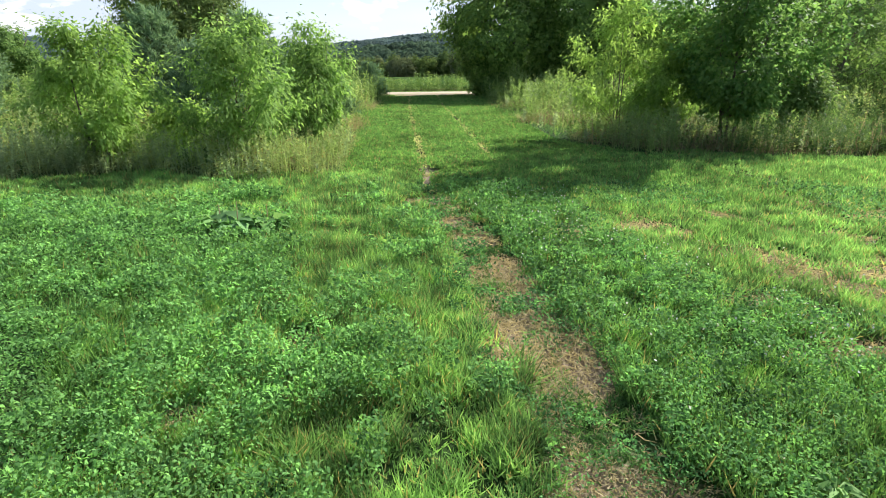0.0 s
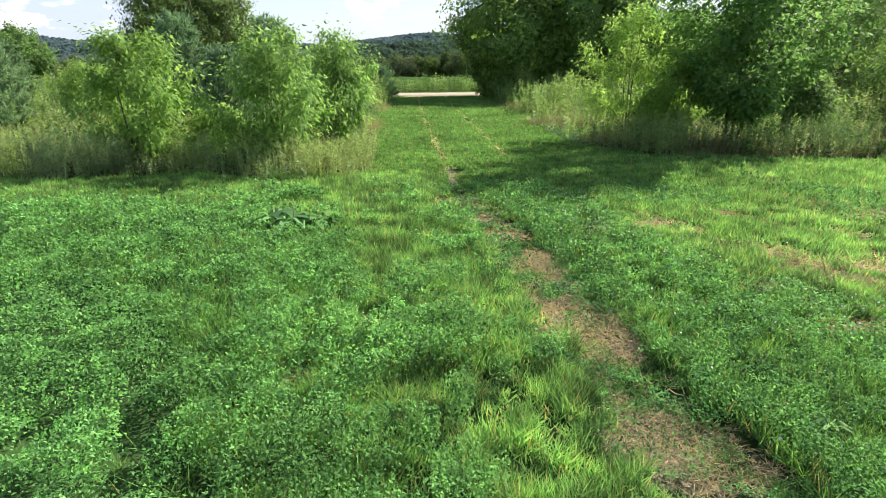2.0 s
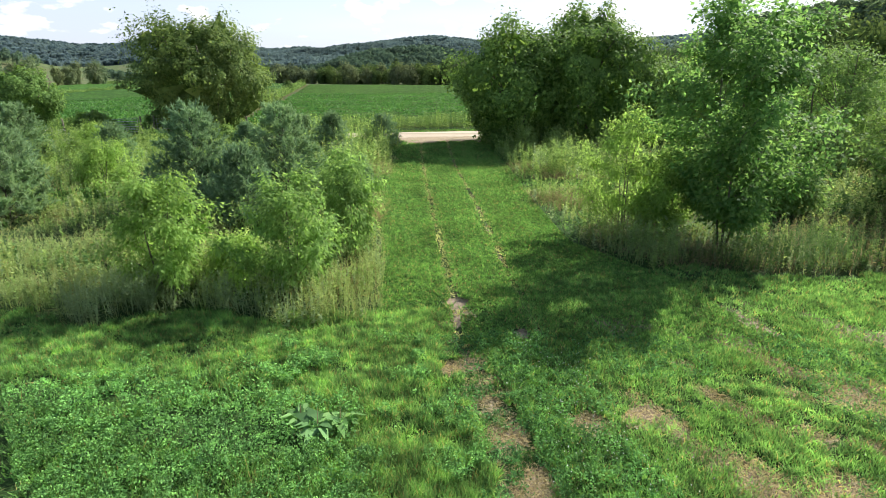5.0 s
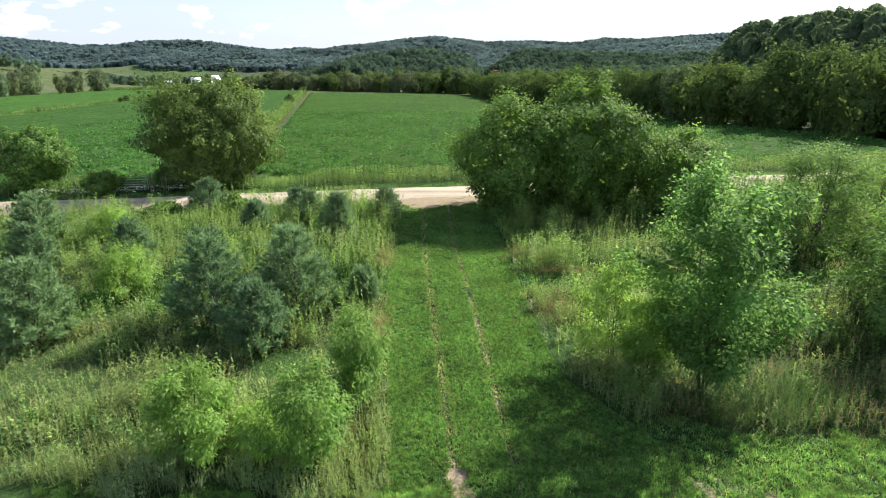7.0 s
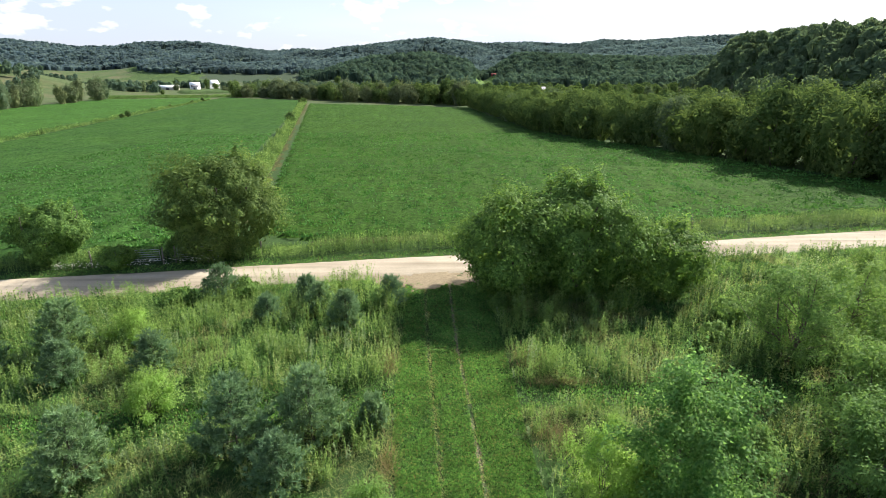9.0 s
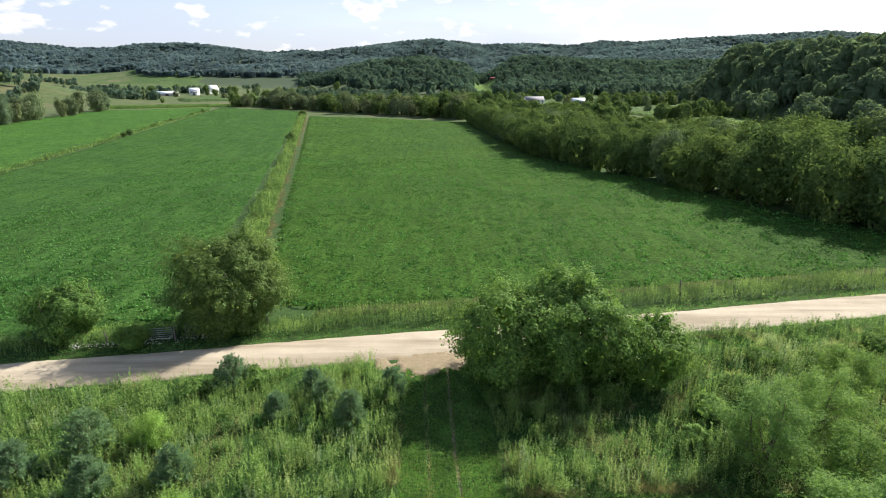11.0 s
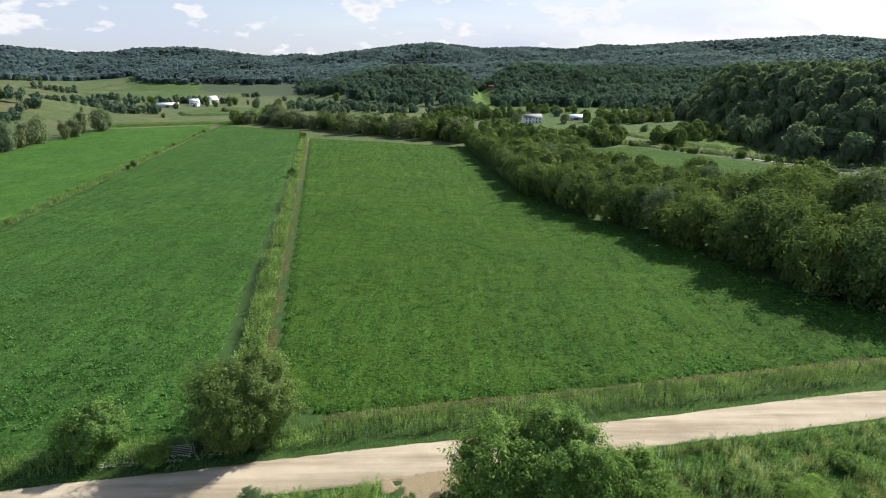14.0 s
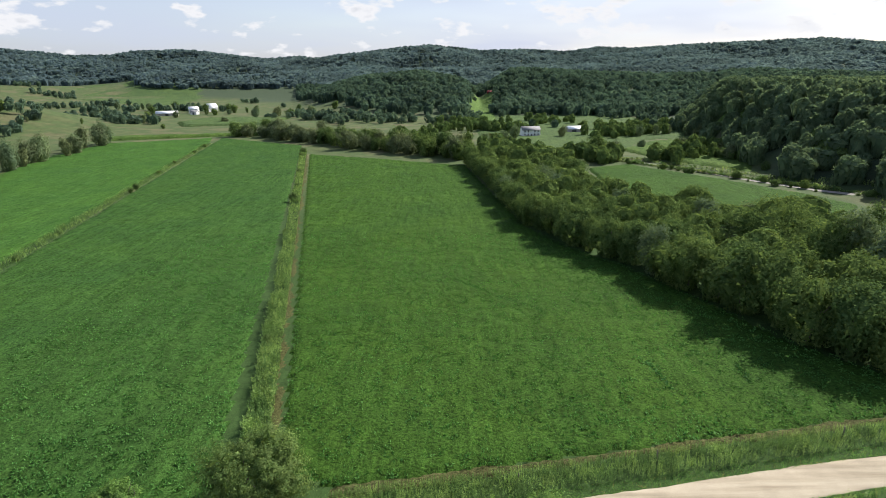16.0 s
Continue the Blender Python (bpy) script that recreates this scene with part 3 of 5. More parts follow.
CORN_STRIP = [(-255, 428), (-150, 455), (-120, 446), (-150, 440), (-176, 436), (-255, 405)]
draped("corn_field", np.arange(-260, -110, 2.0), np.arange(400, 460, 2.0), lambda x, y: inside(x, y, CORN_STRIP), lambda x, y: 1.9 + 0.9 * (vnoise(x, y, 3, 17) - 0.5), MAT["corn"],
       "dark strip of standing corn", "field")
CORN_PLOT = [(-262, 560), (-255, 620), (-165, 618), (-170, 545), (-240, 520)]
draped("corn_field", np.arange(-265, -160, 2.5), np.arange(515, 625, 2.5), lambda x, y: inside(x, y, CORN_PLOT), lambda x, y: 2.0 + 0.7 * (vnoise(x, y, 3, 18) - 0.5), MAT["pasture"],
       "square plot of yellowing corn near the farm", "field")
EAST_MEADOW = [(28, 345), (66, 318), (104, 318), (118, 352), (150, 400), (200, 410), (215, 470), (210, 640), (60, 640), (30, 540)]
draped("crop_field", np.arange(20, 230, 2.5), np.arange(310, 650, 3.0), lambda x, y: inside(x, y, EAST_MEADOW) & ~inside(x, y, EAST_CORN), lambda x, y: 0.7 + 0.2 * vnoise(x, y, 6, 81), MAT["pasture"],
       "green hay meadow round the eastern farm", "field")
HILL_HAY = [(-640, 1000), (-440, 880), (-410, 930), (-440, 1050), (-560, 1330), (-800, 1250)]
draped("crop_field", np.arange(-810, -400, 12.0), np.arange(860, 1410, 12.0), lambda x, y: inside(x, y, HILL_HAY), lambda x, y: 0.8 + 0 * x, MAT["pasture"],
       "pale striped hay slope below the hill woods", "field")
KNOLL_GRASS = [(22, 560), (32, 690), (47, 1000), (92, 1000), (66, 690), (60, 560)]
draped("crop_field", np.arange(18, 105, 3.0), np.arange(550, 1015, 6.0), lambda x, y: inside(x, y, KNOLL_GRASS), lambda x, y: 0.9 + 0 * x, MAT["slope"],
       "grassy clearing that climbs between the woods", "field")


def east_road():
    pts = [(92, 318), (102.6, 301), (120, 276), (139, 242), (154, 219), (170, 203), (200, 180), (260, 150)]
    V, F = [], []
    for i, (x, y) in enumerate(pts):
        V += [(x - 1.5, y - 1.4, float(land(x - 1.5, y - 1.4)) + 0.12), (x + 1.5, y + 1.4, float(land(x + 1.5, y + 1.4)) + 0.12)]
        if i:
            F.append((2 * i - 2, 2 * i - 1, 2 * i + 1, 2 * i))
    structure("road", mesh_arrays("road", V, F, MAT["back_road"], True), "narrow gravel road below the wooded hill", "road")


east_road()

# ---- trees ----
def tube(path, radii, sides=7):
    """Corners and faces of a tapered limb along a path."""
    V, F = [], []
    path = [Vector(p) for p in path]
    for i, p in enumerate(path):
        d = (path[min(i + 1, len(path) - 1)] - path[max(i - 1, 0)]).normalized()
        a = d.orthogonal().normalized()
        b = d.cross(a)
        for k in range(sides):
            t = 2 * math.pi * k / sides
            V.append(p + float(radii[i]) * (math.cos(t) * a + math.sin(t) * b))
    for i in range(len(path) - 1):
        for k in range(sides):
            F.append((i * sides + k, i * sides + (k + 1) % sides, (i + 1) * sides + (k + 1) % sides, (i + 1) * sides + k))
    return V, F


def join(name, pieces, mat):
    V, F = [], []
    for v, f in pieces:
        o = len(V)
        V += v
        F += [tuple(i + o for i in face) for face in f]
    return mesh_arrays(name, np.array([tuple(v) for v in V]), F, mat, True)


def limb(a, b, r0, r1, rng, bend=0.12, steps=5, sides=6):
    a, b = np.array(a, float), np.array(b, float)
    side = rng.normal(size=3) * np.linalg.norm(b - a) * bend
    path = [a + (b - a) * t + side * math.sin(math.pi * t) for t in np.linspace(0, 1, steps)]
    return tube(path, np.linspace(r0, r1, steps), sides)


def envelope(u, peak, base):
    """Width of a crown at the height u, from 0 at its foot to 1 at its top."""
    dz = 2 * u - 1
    q = math.sqrt(max(0.0, 1 - dz * dz)) ** 0.8
    return q * (1 - base * max(0.0, -dz)) * (1 - peak * max(0.0, dz))


def leafy_tree(name, label, x, y, height, radius, mat, seed, low=0.1, boughs=40, twigs=6, per=26, leaf=0.22, wide=0.55, spread=0.28, trunk=0.0, stems=1, category="tree",
               droop=0.25, rise=0.55, group="", peak=0.25, base=0.0, split=False, twig=0.26, uneven=0.22, sides=4, ends=2, flat=0.3, every=1):
    """A tree grown from its limbs: boughs from the stems to an uneven crown, twigs along them, and a clump of leaves on every twig."""
    rng = np.random.RandomState(seed)
    ob = thing(name, label, category, x, y, float(land(x, y)) - 0.03, group)
    trunk = trunk or height * 0.018
    tips = []
    trunks, branches = [], []
    for s in range(stems):
        a = 2 * math.pi * s / stems + rng.rand()
        far = radius * (0.32 if stems > 1 else 0.04)
        foot = np.array((0.1 * math.cos(a), 0.1 * math.sin(a), 0.0)) * (stems > 1)
        top = np.array((far * math.cos(a), far * math.sin(a), height * (0.95 if s == 0 else rng.uniform(0.72, 0.93))))
        tips.append((foot, top))
        trunks.append(limb(foot, top, trunk / math.sqrt(stems) * 1.25, trunk * 0.16, rng, 0.03, 8, 7))
    C, W = [], []
    for i in range(boughs):
        u = 0.03 + 0.94 * (i + rng.rand()) / boughs
        az = 2.399963 * i + rng.uniform(-0.7, 0.7)
        reach = radius * envelope(u, peak, base) * rng.uniform(1 - 1.6 * uneven, 1 + uneven)
        z = height * low + height * (1 - low) * u
        end = np.array((reach * math.cos(az), reach * math.sin(az), z * rng.uniform(0.95, 1.05)))
        foot, top = min(tips, key=lambda ft: np.hypot(*(ft[1][:2] - end[:2])) + rng.rand() * radius * 0.5)
        t = np.clip((end[2] - rise * reach * rng.uniform(0.6, 1.2)) / top[2], 0.04, 0.94)
        start = foot + (top - foot) * t
        if i % every == 0:
            branches.append(limb(start, end, trunk * 0.38 * (1.1 - t), trunk * 0.07, rng, 0.08, 5, sides))
        way = end - start
        for k in range(twigs):
            f = 0.28 + 0.72 * (k + rng.rand()) / twigs
            d = unit(unit(way) * 0.55 + rng.normal(size=3) * 0.55 + np.array((0, 0, 0.3)))
            ln = radius * twig * rng.uniform(0.5, 1.25) * (1.15 - 0.45 * f)
            for e in range(ends):
                C.append(start + way * f + d * ln * (e + 0.6) / ends)
                W.append(unit(d * 0.6 + unit(np.array((C[-1][0], C[-1][1], 0.6 * (C[-1][2] - height * 0.45)))) * 0.8 + np.array((0, 0, 0.25))))
    for foot, top in tips:                                  # leading shoots
        for f in (0.86, 0.94, 1.0):
            C.append(foot + (top - foot) * f)
            W.append(np.array((0, 0, 1.0)))
    C, W = np.array(C), np.array(W)
    ok = C[:, 2] > 0.12
    C, W = C[ok], W[ok]
    if split:
        for v in trunks:
            part("trunk", join("trunk", [v], MAT["bark"]), ob)
        for v in branches:
            part("branch", join("branch", [v], MAT["bark"]), ob)
    else:
        part("trunk", join("trunk", trunks + branches, MAT["bark"]), ob)
    n = len(C)
    off = rng.normal(size=(n, per, 3)) * spread * (0.55 + 0.8 * rng.rand(n, 1, 1)) * np.array((1, 1, 0.8))
    P = (C[:, None] + off).reshape(-1, 3)
    D = (unit(off) * 0.8 + W[:, None] * 0.4 + rng.normal(size=off.shape) * 0.5 - np.array((0, 0, droop))).reshape(-1, 3)
    A = (W[:, None] * 0.7 + unit(off) * 0.35 + np.array((0, 0, 0.45)) + rng.normal(size=off.shape) * 0.5).reshape(-1, 3)
    ok = P[:, 2] > 0.06
    P, D, A = P[ok], D[ok], A[ok]
    A = unit(A)
    D = unit(D) - flat * A * (unit(D) * A).sum(-1, keepdims=True)          # most leaves lie flat to the light
    L = leaf * rng.uniform(0.6, 1.25, len(P))
    part("crown", quads("crown", blade_tris(P, D, L, L * wide, rng, droop * 0.5, aim=A), MAT[mat]), ob)
    return ob


def pine_tree(x, y, height, radius, seed, label="young blue-green white pine with soft upswept tufts"):
    """A bushy young pine: upswept boughs all round, closed to the ground, each twig a brush of long needles."""
    rng = np.random.RandomState(seed)
    ob = thing("pine_tree", label, "pine tree", x, y, float(land(x, y)) - 0.03, "young pines in the meadow")
    pieces = [limb((0, 0, 0), (0.05, 0.03, height * 0.93), 0.009 * height, 0.004, rng, 0.01, 8, 6)]
    tips, ways = [], []
    radius, height = radius * 1.02, height * 0.94
    boughs = int(36 + 18 * height)
    for i in range(boughs):
        u = (i + rng.rand()) / boughs
        a = 2.399963 * i + rng.uniform(-0.5, 0.5)
        reach = radius * (0.10 + 0.95 * (1 - u) ** 0.62 * min(1.0, 0.62 + 2.2 * u)) * rng.uniform(0.72, 1.12)
        end = np.array((reach * math.cos(a), reach * math.sin(a), height * (0.10 + 0.86 * u) + rng.uniform(-0.1, 0.12)))
        start = np.array((0, 0, max(0.05, end[2] - reach * rng.uniform(0.5, 0.9))))
        pieces.append(limb(start, end, 0.012, 0.004, rng, 0.06, 3, 3))
        way = unit(end - start)
        for f in np.linspace(0.45, 1.0, max(3, int(reach / 0.2))):
            for k in range(3):
                tw = unit(way * 0.8 + rng.normal(size=3) * 0.5 + np.array((0, 0, 0.8)))
                tips.append(start + (end - start) * f + tw * 0.22 * rng.rand())
                ways.append(tw)
    for k in range(5):
        tips.append(np.array((0.05, 0.03, height * (0.86 + 0.03 * k))))
        ways.append(unit(np.array((rng.normal() * 0.3, rng.normal() * 0.3, 1.0))))
    tips, ways = np.array(tips), np.array(ways)
    n = 12
    P = np.repeat(tips, n, 0) + np.repeat(ways, n, 0) * rng.rand(len(tips) * n, 1) * 0.16
    D = np.repeat(ways, n, 0) + rng.normal(size=(len(P), 3)) * 0.55
    part("trunk", join("trunk", pieces, MAT["pine_bark"]), ob)
    part("needles", quads("needles", blade_tris(P, D, rng.uniform(0.13, 0.24, len(P)), 0.042, rng, 0.03), MAT["pine"]), ob)
    return ob


def sphere_points(n, rng, low=-1.0, jitter=0.25):
    """Directions spread evenly over a ball above the height low."""
    i = np.arange(n) + 0.5
    z = 1 - (1 - low) * i / n
    a = 2.399963 * i + rng.normal(size=n) * jitter
    q = np.sqrt(np.maximum(0, 1 - z * z))
    return unit(np.stack([q * np.cos(a), q * np.sin(a), z], -1) + rng.normal(size=(n, 3)) * jitter * 0.25)


def shell_tris(na, ne, low=-0.75):
    """Directions and triangles of a closed dome."""
    el = np.linspace(math.asin(low), radians(80), ne)
    az = np.arange(na) * 2 * math.pi / na
    V = [(math.cos(e) * math.cos(a + 0.5 * k * (az[1])), math.cos(e) * math.sin(a + 0.5 * k * (az[1])), math.sin(e)) for k, e in enumerate(el) for a in az] + [(0, 0, 1)]
    F = []
    for k in range(ne - 1):
        for i in range(na):
            a, b, c, d = k * na + i, k * na + (i + 1) % na, (k + 1) * na + i, (k + 1) * na + (i + 1) % na
            F += [(a, b, c), (b, d, c)]
    F += [((ne - 1) * na + i, (ne - 1) * na + (i + 1) % na, ne * na) for i in range(na)]
    return np.array(V), np.array(F)


def lobed_crown(rng, height, radius, leaves, leaf, big=9, small=110, low=-0.72, middle=0.42, sprigs=0.12, wide=0.75, core=0.80, lean=(0.0, 0.0), relief=0.20):
    """Leaves of a dense crown: a ball of a few boughs, each covered with small rounded clumps of leaves, with shaded gaps between them and sprigs that stand out."""
    B, S = sphere_points(big, rng, low, 0.9), sphere_points(small, rng, low, 0.5)
    wb, ws = rng.uniform(0.3, 1.0, big), np.where(rng.rand(small) < 0.14, rng.uniform(1.1, 1.6, small), rng.uniform(0.35, 1.0, small))
    sharp = 0.55 * small

    def radial(d):
        v = (d @ S.T - 1) * sharp
        k = (np.exp(v) * ws).argmax(1)
        s = (np.exp(v) * ws).max(1)
        return 0.46 + 0.42 * (np.exp((d @ B.T - 1) * 0.9 * big) * wb).max(1) + relief * s, s, S[k]

    centre = np.array((0, 0, height * middle))
    up, down = height * (1 - middle), height * middle

    def stretch(d, r):
        t = np.clip(-d[:, 2] / -low, 0, 1)                     # below its widest part the crown falls nearly straight to the ground
        side = np.hypot(d[:, 0], d[:, 1])
        fill = np.where(d[:, 2] > 0, 1.0, (1 - 0.5 * t) / np.maximum(side, 0.3))
        flank = radius * r * fill
        return centre + np.stack([d[:, 0] * flank, d[:, 1] * flank, np.where(d[:, 2] > 0, d[:, 2] * up * r, -t * down * 1.0)], -1) + np.outer(d[:, 2] * r, (*lean, 0.0))

    V, F = shell_tris(20, 10, low)
    r, _, _ = radial(V)
    inner = stretch(V, r * core)[F]
    inner = inner + rng.normal(size=inner.shape) * 0.035 * radius
    d = sphere_points(leaves, rng, low, 0.8)
    d[:, 2] = np.where(d[:, 2] < 0, low * (-d[:, 2] / -low) ** 1.2, d[:, 2])
    d = unit(d)
    r, s, own = radial(d)
    keep = s > 0.42 * rng.rand(leaves)
    d, r, own = d[keep], r[keep], own[keep]
    n = len(d)
    out = np.where(rng.rand(n) < sprigs, rng.uniform(1.0, 1.14, n), rng.uniform(0.86, 1.02, n))
    P = stretch(d, r * out)
    A = unit(d + (d - own) * 3.0 + np.array((0, 0, 0.45)) + rng.normal(size=(n, 3)) * 0.42)
    D = rng.normal(size=(n, 3)) + d * 0.35 - np.array((0, 0, 0.3))
    D = unit(D - 0.85 * A * (D * A).sum(-1, keepdims=True))
    L = leaf * rng.uniform(0.6, 1.35, n)
    ok = P[:, 2] > 0.05
    Q = blade_tris((P - D * L[:, None] * 0.4)[ok], D[ok], L[ok], (L * wide)[ok], rng, 0.1, aim=A[ok])
    inner[:, :, 2] = np.maximum(inner[:, :, 2], 0.02)
    return np.concatenate([inner, Q])


def bushy_tree(name, label, x, y, height, radius, mat, seed, leaves, leaf, group="", category="tree", stems=3, small=110, big=9, middle=0.42, **shape):
    """A broad tree, leafy to the ground, on forked stems."""
    rng = np.random.RandomState(seed)
    ob = thing(name, label, category, x, y, float(land(x, y)) - 0.03, group)
    pieces = []
    for k in range(stems):
        a = 2 * math.pi * k / stems + rng.rand()
        mid = np.array((math.cos(a) * radius * 0.16, math.sin(a) * radius * 0.16, height * 0.32))
        pieces.append(limb((0.12 * math.cos(a), 0.12 * math.sin(a), -0.1), mid, 0.016 * height, 0.011 * height, rng, 0.04, 4, 6))
        for j in range(3):
            b = a + rng.uniform(-0.9, 0.9)
            pieces.append(limb(mid, (math.cos(b) * radius * 0.5, math.sin(b) * radius * 0.5, height * rng.uniform(0.5, 0.74)), 0.008 * height, 0.003 * height, rng, 0.08, 4, 4))
    part("trunk", join("trunk", pieces, MAT["bark"]), ob)
    part("crown", quads("crown", lobed_crown(rng, height, radius, leaves, leaf, big, small, middle=middle, **shape), MAT[mat]), ob)
    return ob


# the tree by the field gate, with its smaller neighbour
bushy_tree("tree", "broad bushy tree with dull olive-green leaves beside the field gate", -20.9, 47.9, 11.7, 7.5, "dusty_tree", 11, 34000, 0.21, small=170, big=12, middle=0.38)
bushy_tree("tree", "small round tree with deep green leaves beside the road", -35.2, 45.8, 6.6, 4.3, "big_tree", 12, 14000, 0.19, small=90, big=9, stems=2)
# the trees at the mouth of the lane
bushy_tree("tree", "broad bushy tree overhanging the grass lane at the road", 4.6, 38.6, 9.1, 6.2, "big_tree", 13, 28000, 0.20, "trees at the mouth of the lane", small=130, big=11, middle=0.40)
bushy_tree("tree", "tall bushy tree with dark lower and lighter upper leaves", 9.2, 38.4, 10.9, 6.3, "big_tree", 14, 31000, 0.20, "trees at the mouth of the lane", small=150, big=12, middle=0.42)
bushy_tree("tree", "lower dark green tree beside the taller pair", 15.2, 37.9, 6.9, 4.6, "big_tree", 15, 13000, 0.18, "trees at the mouth of the lane", small=90, big=9, stems=2)
# the poplar that shades the lane
leafy_tree("poplar_tree", "young poplar with glossy dark green leaves and several stems", 7.8, 15.3, 7.2, 2.45, "poplar", 16, low=0.11, boughs=60, twigs=7, per=38, leaf=0.115, wide=0.85, spread=0.2,
           stems=3, trunk=0.055, base=0.6, peak=0.35, category="poplar", rise=0.75, uneven=0.3, split=True, twig=0.24)
# yellow-green saplings
for sx, sy, sh, sr, seed in ((5.3, 17.0, 3.9, 1.4, 17), (6.4, 16.3, 2.9, 1.0, 18), (-7.2, 11.7, 3.0, 1.0, 19), (-4.2, 11.7, 2.95, 1.25, 20), (-3.3, 14.8, 3.1, 1.1, 21), (-15.3, 23.0, 2.4, 1.5, 22), (-20.0, 30.5, 2.2, 1.3, 23),
                             (-5.7, 12.4, 1.2, 0.7, 24)):
    leafy_tree("sapling", "slender box elder sapling with drooping yellow-green leaves", sx, sy, sh, sr, "box_elder", seed, low=0.20, boughs=26, twigs=6, per=30, leaf=0.095, wide=0.6, spread=0.15,
               stems=2 if sr < 1.1 else 3, category="sapling", droop=0.6, group="box elder saplings", trunk=0.03, base=0.05, peak=0.2, rise=0.8, uneven=0.34, split=True, twig=0.3)
for sx, sy, sh, sr, seed in ((18.7, 27.6, 6.2, 2.7, 30), (24.6, 31.0, 5.0, 2.8, 31), (22.6, 25.6, 4.6, 2.4, 32), (12.2, 19.6, 1.8, 0.9, 37), (16.2, 17.4, 4.6, 2.1, 33), (18.6, 20.5, 5.0, 2.4, 36), (20.5, 21.5, 4.8, 2.4, 34), (29.5, 35.5, 4.2, 2.4, 35), (18.7, 16.6, 5.2, 2.3, 38)):
    leafy_tree("tree", "young box elder with light green leaves in the rank meadow", sx, sy, sh, sr, "big_tree" if seed in (32, 35) else "young_tree", seed, low=0.2 if sx < 20 else 0.05, boughs=48, twigs=6, per=34, leaf=0.125, wide=0.6, spread=0.22, stems=3,
               droop=0.4, group="young box elders", uneven=0.34, rise=0.7)
PINES = ((-10.0, 20.2, 4.2, 1.75), (-6.9, 21.1, 4.1, 1.75), (-7.5, 17.9, 2.9, 1.25), (-16.3, 18.7, 3.5, 1.6), (-23.5, 29.3, 3.6, 1.6), (-17.0, 26.9, 2.6, 1.2), (-17.3, 37.6, 2.6, 1.4), (-7.2, 32.6, 2.7, 1.15),
         (-9.4, 34.6, 2.3, 1.1), (-4.6, 36.2, 2.2, 1.1), (-10.6, 36.2, 2.2, 1.1), (-4.2, 22.2, 1.6, 0.7), (-21.6, 26.0, 2.6, 1.2), (-26.6, 27.0, 3.0, 1.3), (-12.6, 33.4, 1.9, 0.9))
for k, (sx, sy, sh, sr) in enumerate(PINES):
    pine_tree(sx, sy, sh, sr, 40 + k)
for sx, sy, sh, sr, seed in ((-15.6, 37.6, 1.6, 1.5, 70), (-20.0, 36.2, 1.5, 1.6, 71), (26.5, 41.0, 1.4, 1.8, 72), (33.0, 40.0, 1.3, 1.6, 73), (-28.6, 44.0, 2.4, 1.9, 74), (-25.0, 47.6, 2.2, 1.9, 75),
                             (3.0, 34.9, 1.6, 1.0, 76), (11.4, 34.9, 1.9, 1.3, 77),
                             (18.4, 33.4, 1.9, 1.7, 78), (22.0, 36.2, 1.6, 1.9, 79), (26.8, 33.6, 2.2, 2.0, 80), (33.4, 36.4, 2.0, 2.1, 81), (30.2, 40.2, 1.5, 1.8, 82), (38.0, 43.0, 1.7, 2.2, 83), (16.0, 30.4, 1.4, 1.4, 84)):
    bushy_tree("bush", "low dense dark green bush among the weeds", sx, sy, sh, sr, "young_tree" if seed in (78, 80, 81, 84) else "big_tree", seed, 3600, 0.15, "bushes in the meadow", "bush", 2, 60, 6)

# ---- belt of trees east of the field, and the hedgerow trees ----
def wood_variants(mat, count, seed, leaves=3800, leaf=0.31, name="tree", label=""):
    made = []
    for k in range(count):
        made.append(bushy_tree(name, label, -30 - 9 * k, -60 - seed, 10.0, (5.0, 4.0, 5.8, 4.5, 5.3)[k], mat, seed + k, leaves, leaf, stems=1, small=50, big=(6, 5, 8, 4, 7)[k], core=0.74, sprigs=0.2, relief=0.30,
                               middle=(0.42, 0.5, 0.36, 0.55, 0.4)[k], lean=((0.8, 0.3), (-0.5, 0.6), (0.2, -0.9), (0.9, 0.0), (-0.7, -0.4))[k]))
    return made


rngw = np.random.RandomState(77)
VARIANTS = wood_variants("woods", 5, 100, label="rounded wood-edge tree with olive-green leaves")
DARKS = wood_variants("dark_woods", 3, 120, label="dense dark green oak at the wood's edge")
FAR_TREES = wood_variants("woods", 5, 180, 1000, 0.62, label="rounded olive-green tree in the valley")
SMALLS = wood_variants("woods", 3, 160, leaves=700, leaf=0.7, name="bush", label="low bush of mixed green leaves")
PALES = wood_variants("willow", 3, 140, leaves=1500, leaf=0.5, label="pale grey-green willow in the field hedgerow")


def plant(source, x, y, scale, wide=1.0, group="", label="", name="tree"):
    z = float(land(x, y)) - 0.1
    m = Matrix.Translation((x, y, z)) @ Matrix.Rotation(rngw.uniform(0, 6.28), 4, "Z") @ Matrix.Diagonal((scale * wide, scale * wide, scale, 1))
    ob = copy_thing(source, m)
    ob.name = name
    return tagged(ob, label, "bush" if name == "bush" else "", group)


